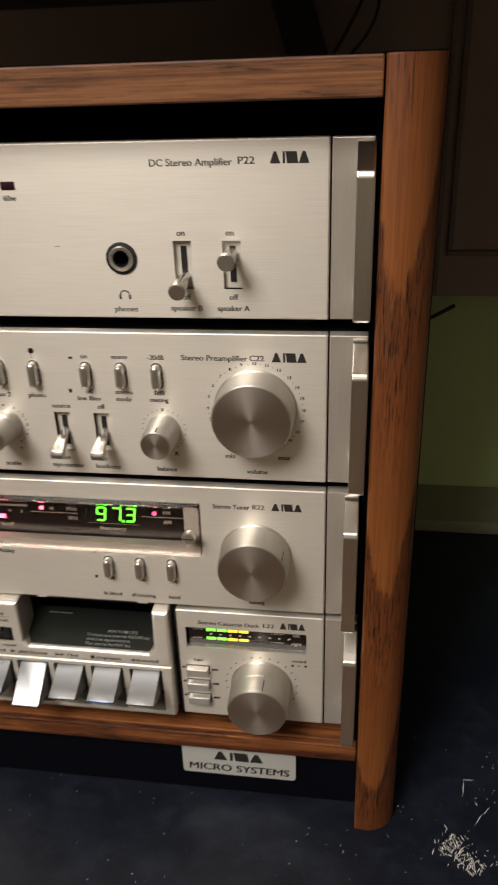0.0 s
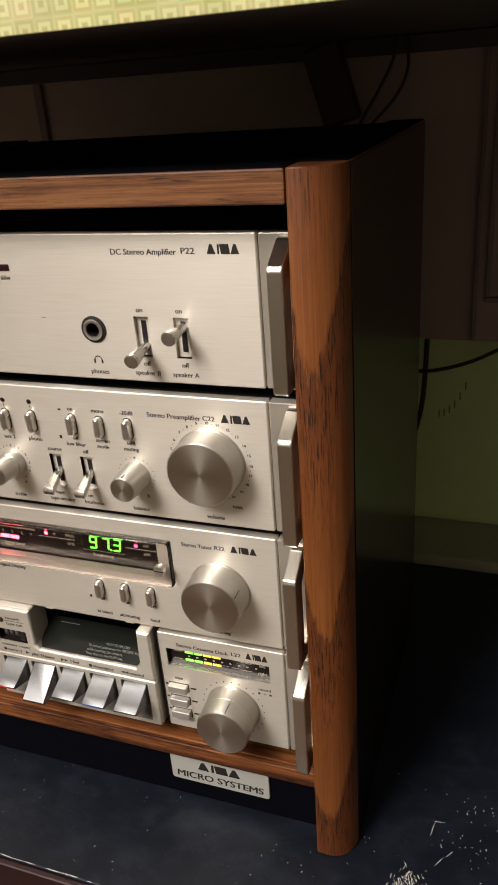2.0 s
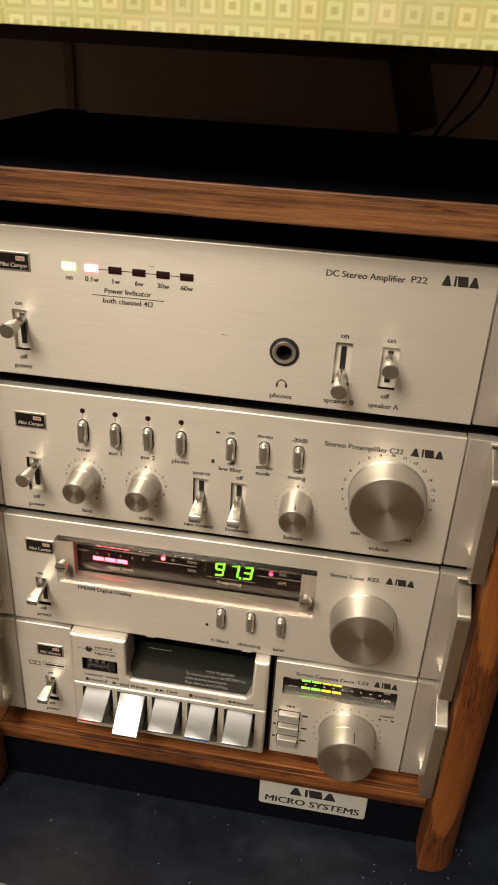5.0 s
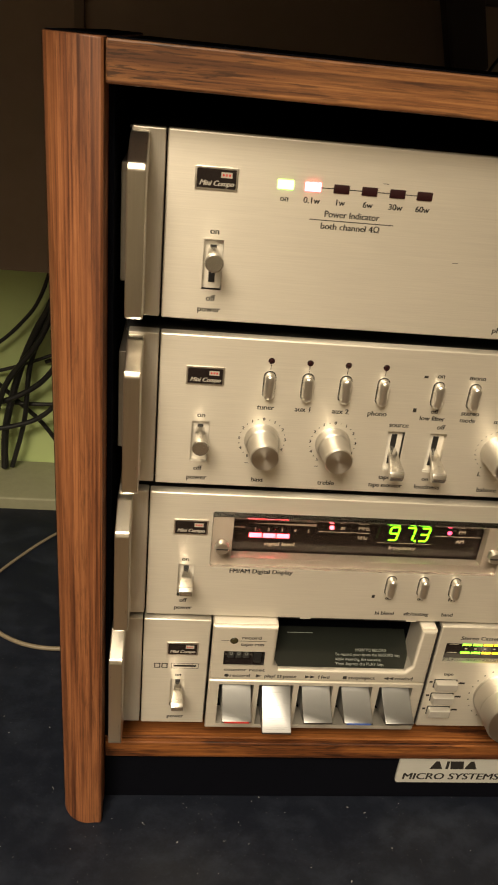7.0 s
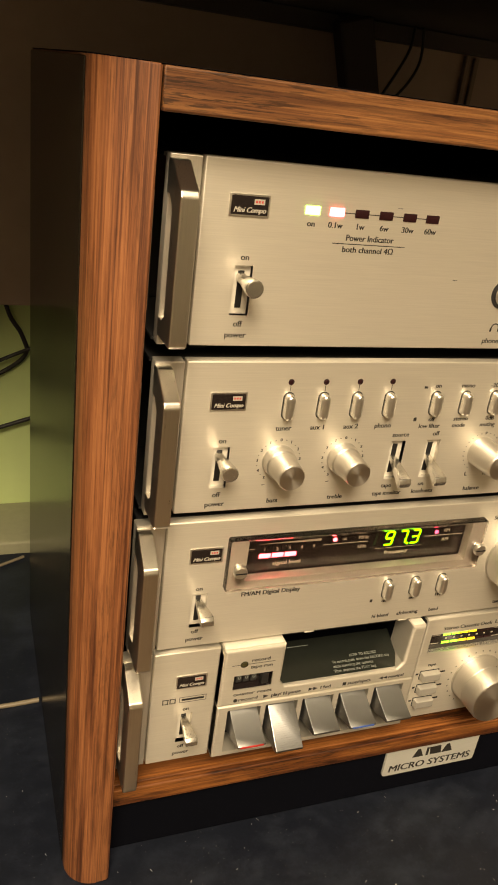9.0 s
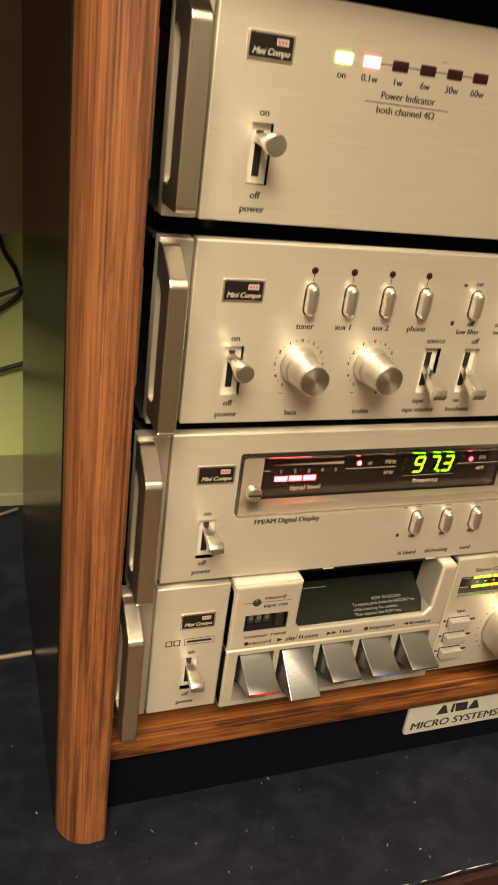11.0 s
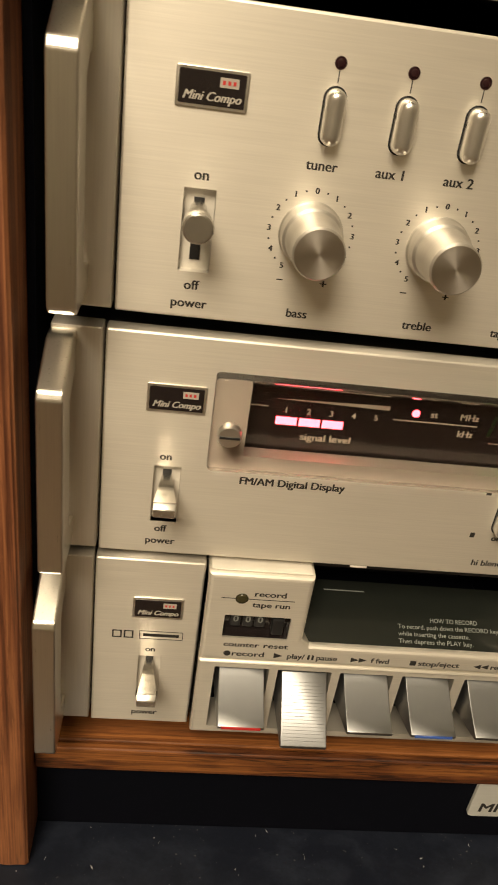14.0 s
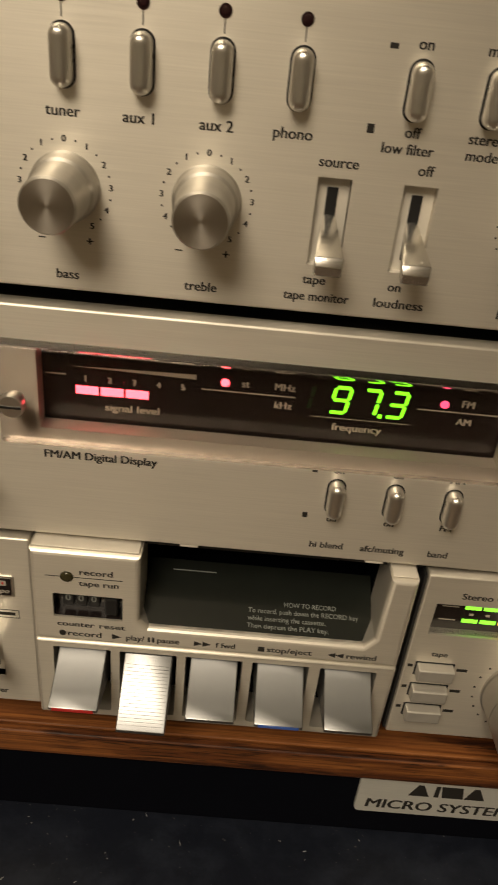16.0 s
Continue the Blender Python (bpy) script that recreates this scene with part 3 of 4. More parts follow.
def unit(name, z0, z1, label, category, chassis_y=60):
    ob = thing(name, 0, 0, z0, label, category)
    part("chassis", box(-122, 122, chassis_y, 200, z0 + 1, z1 - 1, 0.5), DARK_METAL, ob, "dark steel case")
    part("bottom_tray", box(-122, 122, 5.2, chassis_y - 0.2, z0 + 0.6, z0 + 1.8), DARK_METAL, ob)
    part("top_cover", box(-122, 122, 5.2, chassis_y - 0.2, z1 - 1.8, z1 - 0.6), DARK_METAL, ob)
    for sx in (-1, 1):
        x0, x1 = sorted((sx * (LEFT_END[name] if sx < 0 else W) + sx * 0.8, sx * (GRIP_X[name][0 if sx < 0 else 1] + 6.2)))
        part("flange", solid(rrect(x0, x1, z0 + 0.2, z1 - 0.2, 0.4), 0.3, 6, 0.5), ALU_FLANGE, ob, "brushed side flange")
        a, b = sorted((sx * 122.2, sx * 125.6))
        part("chassis_side", box(a, b, 14, chassis_y - 0.4, z0 + 9, z0 + 54, 0.4, 1), SIDE_METAL, ob, "bare steel side of the case")
        grip(ob, sx, GRIP_X[name][0 if sx < 0 else 1], z0, z1)
    for sx in (-1, 1):
        for y in (20, 180):
            part("rubber_foot", limb((sx * 100, y, z0 + 0.7), (sx * 100, y, z0 - 6.2 if name == "power_amplifier" else z0 - 4.4 if name == "preamplifier" else z0 - 2.9 if name == "tuner" else 48.1), [(0, 6), (1, 5)]), BLACK, ob)
    return ob


def grip(ob, sx, inner, z0, z1):
    """A flat bar on two slanting legs."""
    x0, x1 = sorted((sx * inner, sx * (inner + 6.5)))
    prof = [(0.6, z1 - 1.4), (-4.5, z1 - 1.6), (-18.0, z1 - 9.6), (-19.0, z1 - 11.6), (-19.0, z0 + 6.2), (-17.6, z0 + 4.6), (-1.0, z0 + 4.2), (0.6, z0 + 5.4),
            (0.6, z0 + 11.0), (-5.0, z0 + 11.4), (-8.2, z0 + 14.0), (-8.2, z1 - 17.0), (-4.0, z1 - 13.4), (0.6, z1 - 13.0)]
    bm = bmesh.new()
    a = [bm.verts.new((x0, y, z)) for y, z in prof]
    b = [bm.verts.new((x1, y, z)) for y, z in prof]
    n = len(prof)
    for k in range(n):
        bm.faces.new((a[k], a[(k + 1) % n], b[(k + 1) % n], b[k]))
    bm.faces.new(a)
    bm.faces.new(b)
    bmesh.ops.recalc_face_normals(bm, faces=bm.faces)
    bmesh.ops.bevel(bm, geom=bm.edges[:], offset=0.6, segments=3, profile=0.5, affect="EDGES")
    part("handle", bm, ALU_BAR, ob, "square aluminium bar handle", 0)


def paddle(p, q):
    """A flat lever that flares towards a bevelled tip."""
    p, q = Vector(p), Vector(q)
    way = (q - p).normalized()
    up = Vector((1, 0, 0)).cross(way).normalized()
    if up.z < 0:
        up = -up
    bm = bmesh.new()
    loops = []
    for t, half, top, low in ((0.0, 1.2, 1.1, -1.2), (0.90, 3.1, 1.9, -1.9), (1.0, 2.9, 0.5, -2.0)):
        c = p + (q - p) * t
        loops.append([bm.verts.new(c + Vector((x, 0, 0)) + up * h) for x, h in ((-half, low), (half, low), (half, top), (-half, top))])
    for u, v in zip(loops, loops[1:]):
        for k in range(4):
            bm.faces.new((u[k], u[(k + 1) % 4], v[(k + 1) % 4], v[k]))
    bm.faces.new(loops[0])
    bm.faces.new(loops[-1])
    bmesh.ops.recalc_face_normals(bm, faces=bm.faces)
    bmesh.ops.bevel(bm, geom=[e for e in bm.edges if e.calc_face_angle(0) > 0.3], offset=0.32, segments=2, profile=0.5, affect="EDGES")
    return bm


def lever_switch(ob, cx, cz, up, round_bat=True, h=19.0, w=7.3):
    """A slotted plate with a lever that leans up or down."""
    pts = rrect(cx - w / 2, cx + w / 2, cz - h / 2, cz + h / 2)
    sw = part("switch", cup(pts, 0.1, 2.4), SLOT_METAL, ob, "recessed lever switch", 0)
    part("slit", box(cx - 1.2, cx + 1.2, 2.1, 2.35, cz - h / 2 + 2.4, cz + h / 2 - 2.4), BLACK, sw)
    base = 4.6 if up else -4.6
    p, q = (cx, 3.0, cz + base), (cx, -14.5, cz + base * (0.95 if up else 1.55))
    if not round_bat and not up:
        p, q = (cx, 3.0, cz + 0.5), (cx, -12.5, cz - 6.2)
    if round_bat:
        part("lever", limb(p, q, [(0, 1.9), (0.3, 2.1), (0.8, 3.3), (0.96, 3.5), (0.99, 3.3), (1.0, 2.9)], 24), LEVER_METAL, sw, "polished bat lever")
    else:
        part("lever", paddle(p, q), LEVER_METAL, sw, "polished flared paddle lever", 25)
    return pts


def pill(ob, cx, z0, z1, out=4.2, w=4.3):
    """A rounded push button in a dark surround."""
    part("button_surround", solid(rrect(cx - w / 2 - 0.4, cx + w / 2 + 0.4, z0 - 0.4, z1 + 0.4, w / 2 + 0.35), -0.08, 0.4, 0), BLACK, ob)
    part("push_button", solid(rrect(cx - w / 2, cx + w / 2, z0, z1, w / 2 - 0.05), -out, 0.3, 1.8, 5), ALU_BRIGHT, ob, "polished pill button")


def small_badge(ob, x0, z0, w=15.4, h=8.0):
    b = part("badge", solid(rrect(x0, x0 + w, z0, z0 + h, 0.5), -0.5, 0.3, 0.2), ALU_BRIGHT, ob, "black badge in a silver rim")
    part("badge_face", solid(rrect(x0 + 0.7, x0 + w - 0.7, z0 + 0.7, z0 + h - 0.7, 0.3), -0.62, -0.3, 0), GLOSS_BLACK, b)
    bar(x0 + w * 0.60, x0 + w * 0.86, z0 + h * 0.56, z0 + h * 0.80, -0.66, LOGO_INK, b)
    for k in range(3):
        bar(x0 + w * (0.635 + 0.072 * k), x0 + w * (0.675 + 0.072 * k), z0 + h * 0.63, z0 + h * 0.73, -0.74, RED_PAINT, b)
    words("Mini Compo", x0 + w * 0.5, -0.70, z0 + h * 0.30, 2.6, LOGO_INK, b, shear=0.35, wide=w * 0.80)


def knob(ob, cx, cz, rings, label, pointer=0.0, groove=None):
    """rings: (radius, y) from the panel outwards; the last is the rim of the face."""
    k = part("knob", lathe(cx, cz, rings, 72), KNOB_SIDE, ob, label, 28)
    r, y = rings[-1]
    part("knob_face", lathe(cx, cz, [(0, y - 0.05), (r * 0.5, y - 0.05), (r - 0.02, y - 0.05), (r - 0.02, y + 0.5), (0, y + 0.5)], 72), KNOB_FACE, k, "spun aluminium face", 25)
    if pointer is None:
        return
    a = radians(90 - pointer)
    ca, sa = math.cos(a), math.sin(a)
    r0, y0 = rings[0]
    bm = box(-0.22, 0.22, y + 0.6, -1.2, -0.14, 0.14)
    rad = rings[-3][0]
    bmesh.ops.transform(bm, matrix=Matrix.Translation((cx + ca * rad, 0, cz + sa * rad)) @ Matrix.Rotation(-a + math.pi / 2, 4, "Y"), verts=bm.verts)
    part("pointer_line", bm, INK, k)


def lamp_dot(ob, cx, cz, r, mat, name="indicator_lamp", y=0.0):
    part(name, lathe(cx, cz, [(r + 0.35, y + 0.2), (r + 0.35, y - 0.12), (r, y - 0.12), (r, y - 0.05), (r * 0.8, y - 0.35), (0, y - 0.5)], 24), mat, ob)


# -- power amplifier --
A0, A1 = 279.7, 347.9
amp = unit("power_amplifier", A0, A1, "silver brushed stereo power amplifier in the cabinet", "amplifier")
slots = [rrect(x - 3.65, x + 3.65, 292.0, 311.0) for x in (-90.2, 53.4, 73.0)]
part("front_panel", plate(rrect(-LEFT_END["power_amplifier"], W, A0, A1, 0.6), 0, 5, 0.6, slots + [circle(28.4, 304.2, 4.5)]), ALU, amp, "champagne brushed aluminium front")
for x, up in ((-90.2, True), (53.4, False), (73.0, True)):
    lever_switch(amp, x, 301.5, up)
jack = part("headphone_jack", lathe(28.4, 304.2, [(4.4, 3.0), (3.5, 0.4), (3.5, -0.9), (4.0, -1.3), (4.9, -1.3), (5.4, -0.6), (6.4, -0.4), (6.4, 0.0)], 40), DARK_METAL, amp, "headphone socket with a metal ring")
part("jack_ring", lathe(28.4, 304.2, [(3.4, 0.2), (3.4, -1.5), (4.6, -1.7), (5.0, -1.2), (5.0, 0.0)], 40), ALU_BRIGHT, jack)
part("jack_bore", lathe(28.4, 304.2, [(3.3, -0.4), (3.2, 12), (0, 12)], 32), BLACK, jack)
small_badge(amp, -98.6, 328.6)
for x, s in ((-90.2, "on"), (53.2, "on"), (72.6, "on")):
    words(s, x, -0.04, 314.0, 3.3, INK, amp)
for x in (-90.2, 53.8, 73.0):
    words("off", x, -0.04, 288.6, 3.3, INK, amp)
words("power", -90.6, -0.04, 284.2, 3.3, INK, amp)
words("speaker B", 53.6, -0.04, 284.0, 3.2, INK, amp, wide=13)
words("speaker A", 72.8, -0.04, 284.0, 3.2, INK, amp, wide=13)
words("phones", 28.2, -0.04, 283.4, 3.2, INK, amp, wide=9.6)
part("mark", join(*[box(28.2 - 2.0 + 4 * k - 0.45, 28.2 - 2.0 + 4 * k + 0.45, -0.06, 0.02, 287.6, 289.4) for k in (0, 1)],
                  *[box(28.2 + 1.9 * math.cos(radians(a)) - 0.25, 28.2 + 1.9 * math.cos(radians(a)) + 0.25, -0.06, 0.02, 289.2 + 1.9 * math.sin(radians(a)) - 0.25, 289.2 + 1.9 * math.sin(radians(a)) + 0.25) for a in range(0, 181, 15)]), INK, amp, smooth=0)
bar(-54, -12, 332.35, 332.65, 0, INK, amp)
xs = [-66.0, -56.0, -45.6, -35.2, -24.8, -14.6]
for x, s, mat in zip(xs, ("on", "0.1w", "1w", "6w", "30w", "60w"), (GREEN_LED, PINK_LED, RED_DARK, RED_DARK, RED_DARK, RED_DARK)):
    part("indicator_lamp", solid(rrect(x - 2.9, x + 2.9, 331.0, 334.1, 0.3), -0.35, 0.3, 0.15), mat, amp)
    words(s, x, -0.04, 327.7, 3.1, INK, amp)
words("Power Indicator", -40.4, -0.04, 323.4, 3.3, INK, amp, wide=20.5)
bar(-56, -24.5, 321.0, 321.3, 0, INK, amp)
words("both channel 4Ω", -40.4, -0.04, 319.0, 3.2, INK, amp, wide=22)
words("DC Stereo Amplifier", 58.6, -0.04, 339.8, 3.7, INK, amp, wide=31.5)
words("P22", 79.8, -0.04, 340.2, 3.7, INK, amp, wide=6.2)
maker_mark(88.6, 103.2, 339.0, 343.2, 0, INK, amp)
# a fine scratch on the front
for x, z in ((1.0, 309.0), (-30.8, 335.6)):
    part("scratch", box(x, x + 2.3, -0.03, 0.01, z, z + 0.18), DARK_METAL, amp, smooth=0)

# -- preamplifier --
P0, P1 = 205.2, 273.4
pre = unit("preamplifier", P0, P1, "silver brushed stereo preamplifier with a large volume knob", "amplifier")
part("front_panel", plate(rrect(-LEFT_END["preamplifier"], W, P0, P1, 0.6), 0, 5, 0.6, [rrect(x - 3.65, x + 3.65, 216.7, 235.9) for x in (-90.4, -6.9, 11.5)]), ALU, pre, "champagne brushed aluminium front")
for x, up in ((-90.4, True), (-6.9, False), (11.5, False)):
    lever_switch(pre, x, 226.3, up, up, 19.2)
small_badge(pre, -97.6, 252.5)
words("on", -90.4, -0.04, 238.8, 3.3, INK, pre)
words("off", -90.6, -0.04, 213.4, 3.3, INK, pre)
words("power", -90.8, -0.04, 208.9, 3.3, INK, pre)
for k, s in enumerate(("tuner", "aux 1", "aux 2", "phono")):
    x = -63.8 + 15.75 * k
    lamp_dot(pre, x, 264.6, 0.95, RED_DARK)
    bar(x - 0.12, x + 0.12, 260.7, 263.2, 0, INK, pre)
    pill(pre, x, 248.4, 259.8)
    words(s, x - 0.4, -0.04, 243.8, 3.2, INK, pre)
for x, top, low, name in ((7.0, "on", "off", "low filter"), (22.6, "mono", "stereo", "mode"), (38.4, "-20dB", "0dB", "muting")):
    pill(pre, x, 248.6, 259.6)
    words(top, x, -0.04, 262.4, 3.0, INK, pre)
    words(low, x + 0.4, -0.04, 246.2, 3.0, INK, pre)
    words(name, x, -0.04, 242.9, 3.0, INK, pre)
bar(-0.1, 1.6, 261.2, 262.2, 0, INK, pre)
bar(-2.0, -0.5, 245.5, 247.3, 0, INK, pre)
words("source", -6.6, -0.04, 239.0, 3.1, INK, pre)
words("off", 11.7, -0.04, 239.0, 3.1, INK, pre)
words("tape", -8.4, -0.04, 213.2, 3.0, INK, pre)
words("on", 10.0, -0.04, 213.2, 3.0, INK, pre)
words("tape monitor", -7.4, -0.04, 209.2, 3.1, INK, pre, wide=15)
words("loudness", 11.6, -0.04, 209.2, 3.1, INK, pre, wide=11.4)
for x, s in ((-64.2, "bass"), (-33.8, "treble"), (39.4, "balance")):
    cz = 228.6
    knob(pre, x, cz, [(7.5, 0), (7.5, -0.6), (7.2, -1.0), (7.0, -4.6), (6.4, -5.2), (6.1, -10.0), (5.95, -10.3), (5.85, -15.6), (5.45, -16.2)] if s != "balance" else [(7.6, 0), (7.4, -0.6), (7.0, -12.0), (6.8, -12.4), (6.6, -15.6), (6.2, -16.2)], "stepped aluminium tone knob" if s != "balance" else "aluminium balance knob", None if s != "balance" else 4)
    words(s, x - 0.2, -0.04, 209.0, 3.1, INK, pre)
    for k in range(-10, 11):
        a = radians(90 - 14.5 * k)
        px, pz = x + 9.8 * math.cos(a), cz + 9.8 * math.sin(a)
        if k % 2 == 0 and s != "balance":
            words(str(abs(k) // 2), px, -0.04, pz, 1.9, INK, pre)
        elif k == 0:
            words("0", px, -0.04, pz, 1.9, INK, pre)
        else:
            bar(px - 0.2, px + 0.2, pz - 0.2, pz + 0.2, 0, INK, pre)
    words("−" if s != "balance" else "L", x - 5.6, -0.04, 217.0, 3.0, INK, pre)
    words("+" if s != "balance" else "R", x + 5.0, -0.04, 217.0, 3.0, INK, pre)
VX, VZ = 80.4, 240.0
knob(pre, VX, VZ, [(17.9, 0), (17.9, -0.8), (17.3, -1.2), (17.1, -12.6), (16.5, -13.8), (16.1, -14.0)], "large aluminium volume knob", 128)
for k in range(21):
    a = radians(90 - 15 * (k - 10))
    words(str(k), VX + 20.6 * math.cos(a), -0.04, VZ + 20.6 * math.sin(a), 2.0, INK, pre)
    if k < 20:
        a -= radians(7.5)
        px, pz = VX + 20.4 * math.cos(a), VZ + 20.4 * math.sin(a)
        bar(px - 0.16, px + 0.16, pz - 0.16, pz + 0.16, 0, INK, pre)
words("min", 68.6, -0.04, 216.8, 3.1, INK, pre)
words("max", 92.4, -0.04, 216.8, 3.1, INK, pre)
words("volume", 80.4, -0.04, 209.4, 3.2, INK, pre)
words("Stereo Preamplifier", 63.6, -0.04, 262.6, 3.5, INK, pre, wide=28)
words("C22", 81.6, -0.04, 262.8, 3.5, INK, pre, wide=6)
maker_mark(87.8, 102.2, 261.4, 265.4, 0, INK, pre)

# -- tuner --
T0, T1 = 132.1, 200.5
tun = unit("tuner", T0, T1, "silver brushed digital tuner with a lit display", "tuner")
WIN = rrect(-72.6, 45.4, 168.2, 187.4, 0.3)
part("front_panel", plate(rrect(-LEFT_END["tuner"], W, T0, T1, 0.6), 0, 5, 0.6, [rrect(-72.6, 45.4, 168.2, 191.0, 0.2), rrect(-96.0, -88.6, 143.4, 162.0)]), ALU, tun, "champagne brushed aluminium front")
lever_switch(tun, -92.3, 152.7, True, False, 18.6)
small_badge(tun, -99.2, 178.9)
words("on", -93.0, -0.04, 165.0, 3.2, INK, tun)
words("off", -93.0, -0.04, 140.9, 3.2, INK, tun)
words("power", -92.8, -0.04, 136.6, 3.2, INK, tun)
DY = 6.5
display = part("display", cup(shrink(WIN, 0.05), 5.5, DY), GLOSS_BLACK, tun, "dark recessed digital display", 0)
part("display_face", box(-72.5, 45.3, DY - 0.4, DY - 0.1, 168.3, 187.3), GLOSS_BLACK, display, "smoked black face")
F = DY - 0.46
pts = [(3.0, 190.9), (6.0, 187.4), (6.0, 190.9)]
bm = bmesh.new()
u = [bm.verts.new((-72.5, yy, zz)) for yy, zz in pts]
v = [bm.verts.new((45.3, yy, zz)) for yy, zz in pts]
for j in range(3):
    bm.faces.new((u[j], u[(j + 1) % 3], v[(j + 1) % 3], v[j]))
bm.faces.new(u)
bm.faces.new(v)
part("upper_bevel", bm, UPPER_BEVEL, display, "satin sloping edge of the display", 0)
for xx in (-73.4, 45.5):
    part("window_side", box(xx, xx + 0.8, 5.05, 6.3, 168.2, 190.9), BLACK, display)
for k in range(3):
    part("signal_lamp", box(-64.5 + 6.4 * k, -58.7 + 6.4 * k, F - 0.15, F + 0.05, 175.6, 178.0, 0.1, 1), PINK_LED, display)
for k in range(5):
    words(str(k + 1), -62.0 + 6.2 * k, F, 180.0, 2.4, PALE_INK, display)
flat([(-65, 183.3), (-34, 182.7), (-34, 184.0)], F, PALE_INK, display)
bar(-72, -67, 180.7, 181.0, F, PALE_INK, display)
words("signal level", -50.0, F, 172.2, 3.0, PALE_INK, display, wide=14)
part("stereo_lamp", lathe(-26.6, 182.6, [(1.1, F), (1.1, F - 0.2), (0, F - 0.3)], 20), PINK_LED, display)
words("st", -21.4, F, 182.6, 2.8, PALE_INK, display)
bar(-32.5, -8.6, 180.0, 180.3, F, PALE_INK, display)
words("MHz", -11.4, F, 182.6, 2.8, PALE_INK, display)
words("kHz", -11.4, F, 177.4, 2.8, PALE_INK, display)
words("frequency", 8.4, F, 172.6, 3.0, PALE_INK, display, wide=13)
part("tuned_lamp", lathe(29.6, 182.2, [(1.1, F), (1.1, F - 0.2), (0, F - 0.3)], 20), RED_LED, display)
words("FM", 35.6, F, 182.6, 2.8, PALE_INK, display)
words("AM", 35.6, F, 177.4, 2.8, PALE_INK, display)
bar(23, 45, 180.0, 180.3, F, PALE_INK, display)
bar(-4, 22, 175.2, 175.35, F, PALE_INK, display)


def digit(ch, x, z, w, h, parent):
    """A seven-segment figure that leans to the right."""
    segs = {"0": "abcdef", "1": "bc", "3": "abgcd", "7": "abc", "9": "abcdfg"}[ch]
    t, lean = 0.95, 0.14
    place = {"a": (0, h, 1), "g": (0, h / 2, 1), "d": (0, 0, 1), "f": (0, h / 2, 0), "b": (w, h / 2, 0), "e": (0, 0, 0), "c": (w, 0, 0)}
    for s, (px, pz, flat_one) in place.items():
        if flat_one:
            pts = [(px + 0.35, pz - t / 2), (px + w - 0.35, pz - t / 2), (px + w - 0.1, pz), (px + w - 0.35, pz + t / 2), (px + 0.35, pz + t / 2), (px + 0.1, pz)]
        else:
            pts = [(px - t / 2, pz + 0.4), (px, pz + 0.15), (px + t / 2, pz + 0.4), (px + t / 2, pz + h / 2 - 0.4), (px, pz + h / 2 - 0.15), (px - t / 2, pz + h / 2 - 0.4)]
        pts = [(x + u + lean * v, z + v) for u, v in pts]
        if s in segs:
            flat(pts, F, GREEN_DIGIT, parent, "digit_segment")
    return None


for ch, x in (("9", 0.6), ("7", 8.2), ("3", 15.2)):
    digit(ch, x, 177.0, 4.0, 7.2, display)
part("digit_segment", box(13.2, 14.3, F - 0.06, F + 0.06, 176.4, 177.5), GREEN_DIGIT, display)
for z in (177.5, 181.0):
    flat([(-5.4 + 0.14 * (z - 177), z), (-4.4 + 0.14 * (z - 177), z), (-4.0 + 0.14 * (z - 177), z + 2.8), (-5.0 + 0.14 * (z - 177), z + 2.8)], F, GREEN_GHOST, display, "digit_segment")
cover = part("display_cover", solid(rrect(-82.0, 53.0, 164.0, 191.6, 1.2), -4.2, -0.05, 1.0, 3), ACRYLIC, tun, "clear acrylic cover on two screws")
cover.visible_shadow = False
for x in (-33.0, 20.0):
    part("bottom_tab", box(x - 2.6, x + 2.6, 0.4, 3.4, 131.1, 132.0, 0.2, 1), SLOT_METAL, tun, "small bent tab under the front")
for x in (-77.4, 48.6):
    s = part("thumb_screw", lathe(x, 177.4, [(2.3, -4.2), (2.3, -6.0), (3.2, -6.4), (3.2, -8.0), (2.8, -8.6), (0, -8.8)], 28), ALU_BRIGHT, tun, "slotted thumb screw")
    part("screw_slot", box(x - 2.6, x + 2.6, -8.95, -8.6, 177.1, 177.7), BLACK, s)
words("FM/AM Digital Display", -57.6, -0.04, 159.2, 3.4, INK, tun, wide=29.5, bold=0.12)
for x, top, low, name in ((5.4, "on", "off", "hi blend"), (21.2, "off", "on", "afc/muting"), (37.0, "AM", "FM", "band")):
    pill(tun, x, 148.2, 159.0, 4.4, 4.2)
    words(top, x, -0.04, 162.0, 2.8, INK, tun)
    words(low, x + 0.2, -0.04, 146.0, 2.8, INK, tun)
    words(name, x, -0.04, 136.6, 3.0, INK, tun)
bar(-1.8, -0.3, 161.0, 161.9, 0, INK, tun)
bar(-2.6, -1.2, 145.9, 147.6, 0, INK, tun)
words("Stereo Tuner", 67.6, -0.04, 190.4, 3.3, INK, tun, wide=17)
words("R22", 80.2, -0.04, 190.8, 3.3, INK, tun, wide=5.4)
maker_mark(86.2, 100.2, 189.4, 193.2, 0, INK, tun)
words("tuning", 78.0, -0.04, 136.6, 3.0, INK, tun)
knob(tun, 78.4, 164.8, [(16.9, 0), (16.9, -0.8), (16.4, -1.2), (16.1, -14.0), (15.6, -15.2), (15.2, -15.4)], "large aluminium tuning knob", 60)

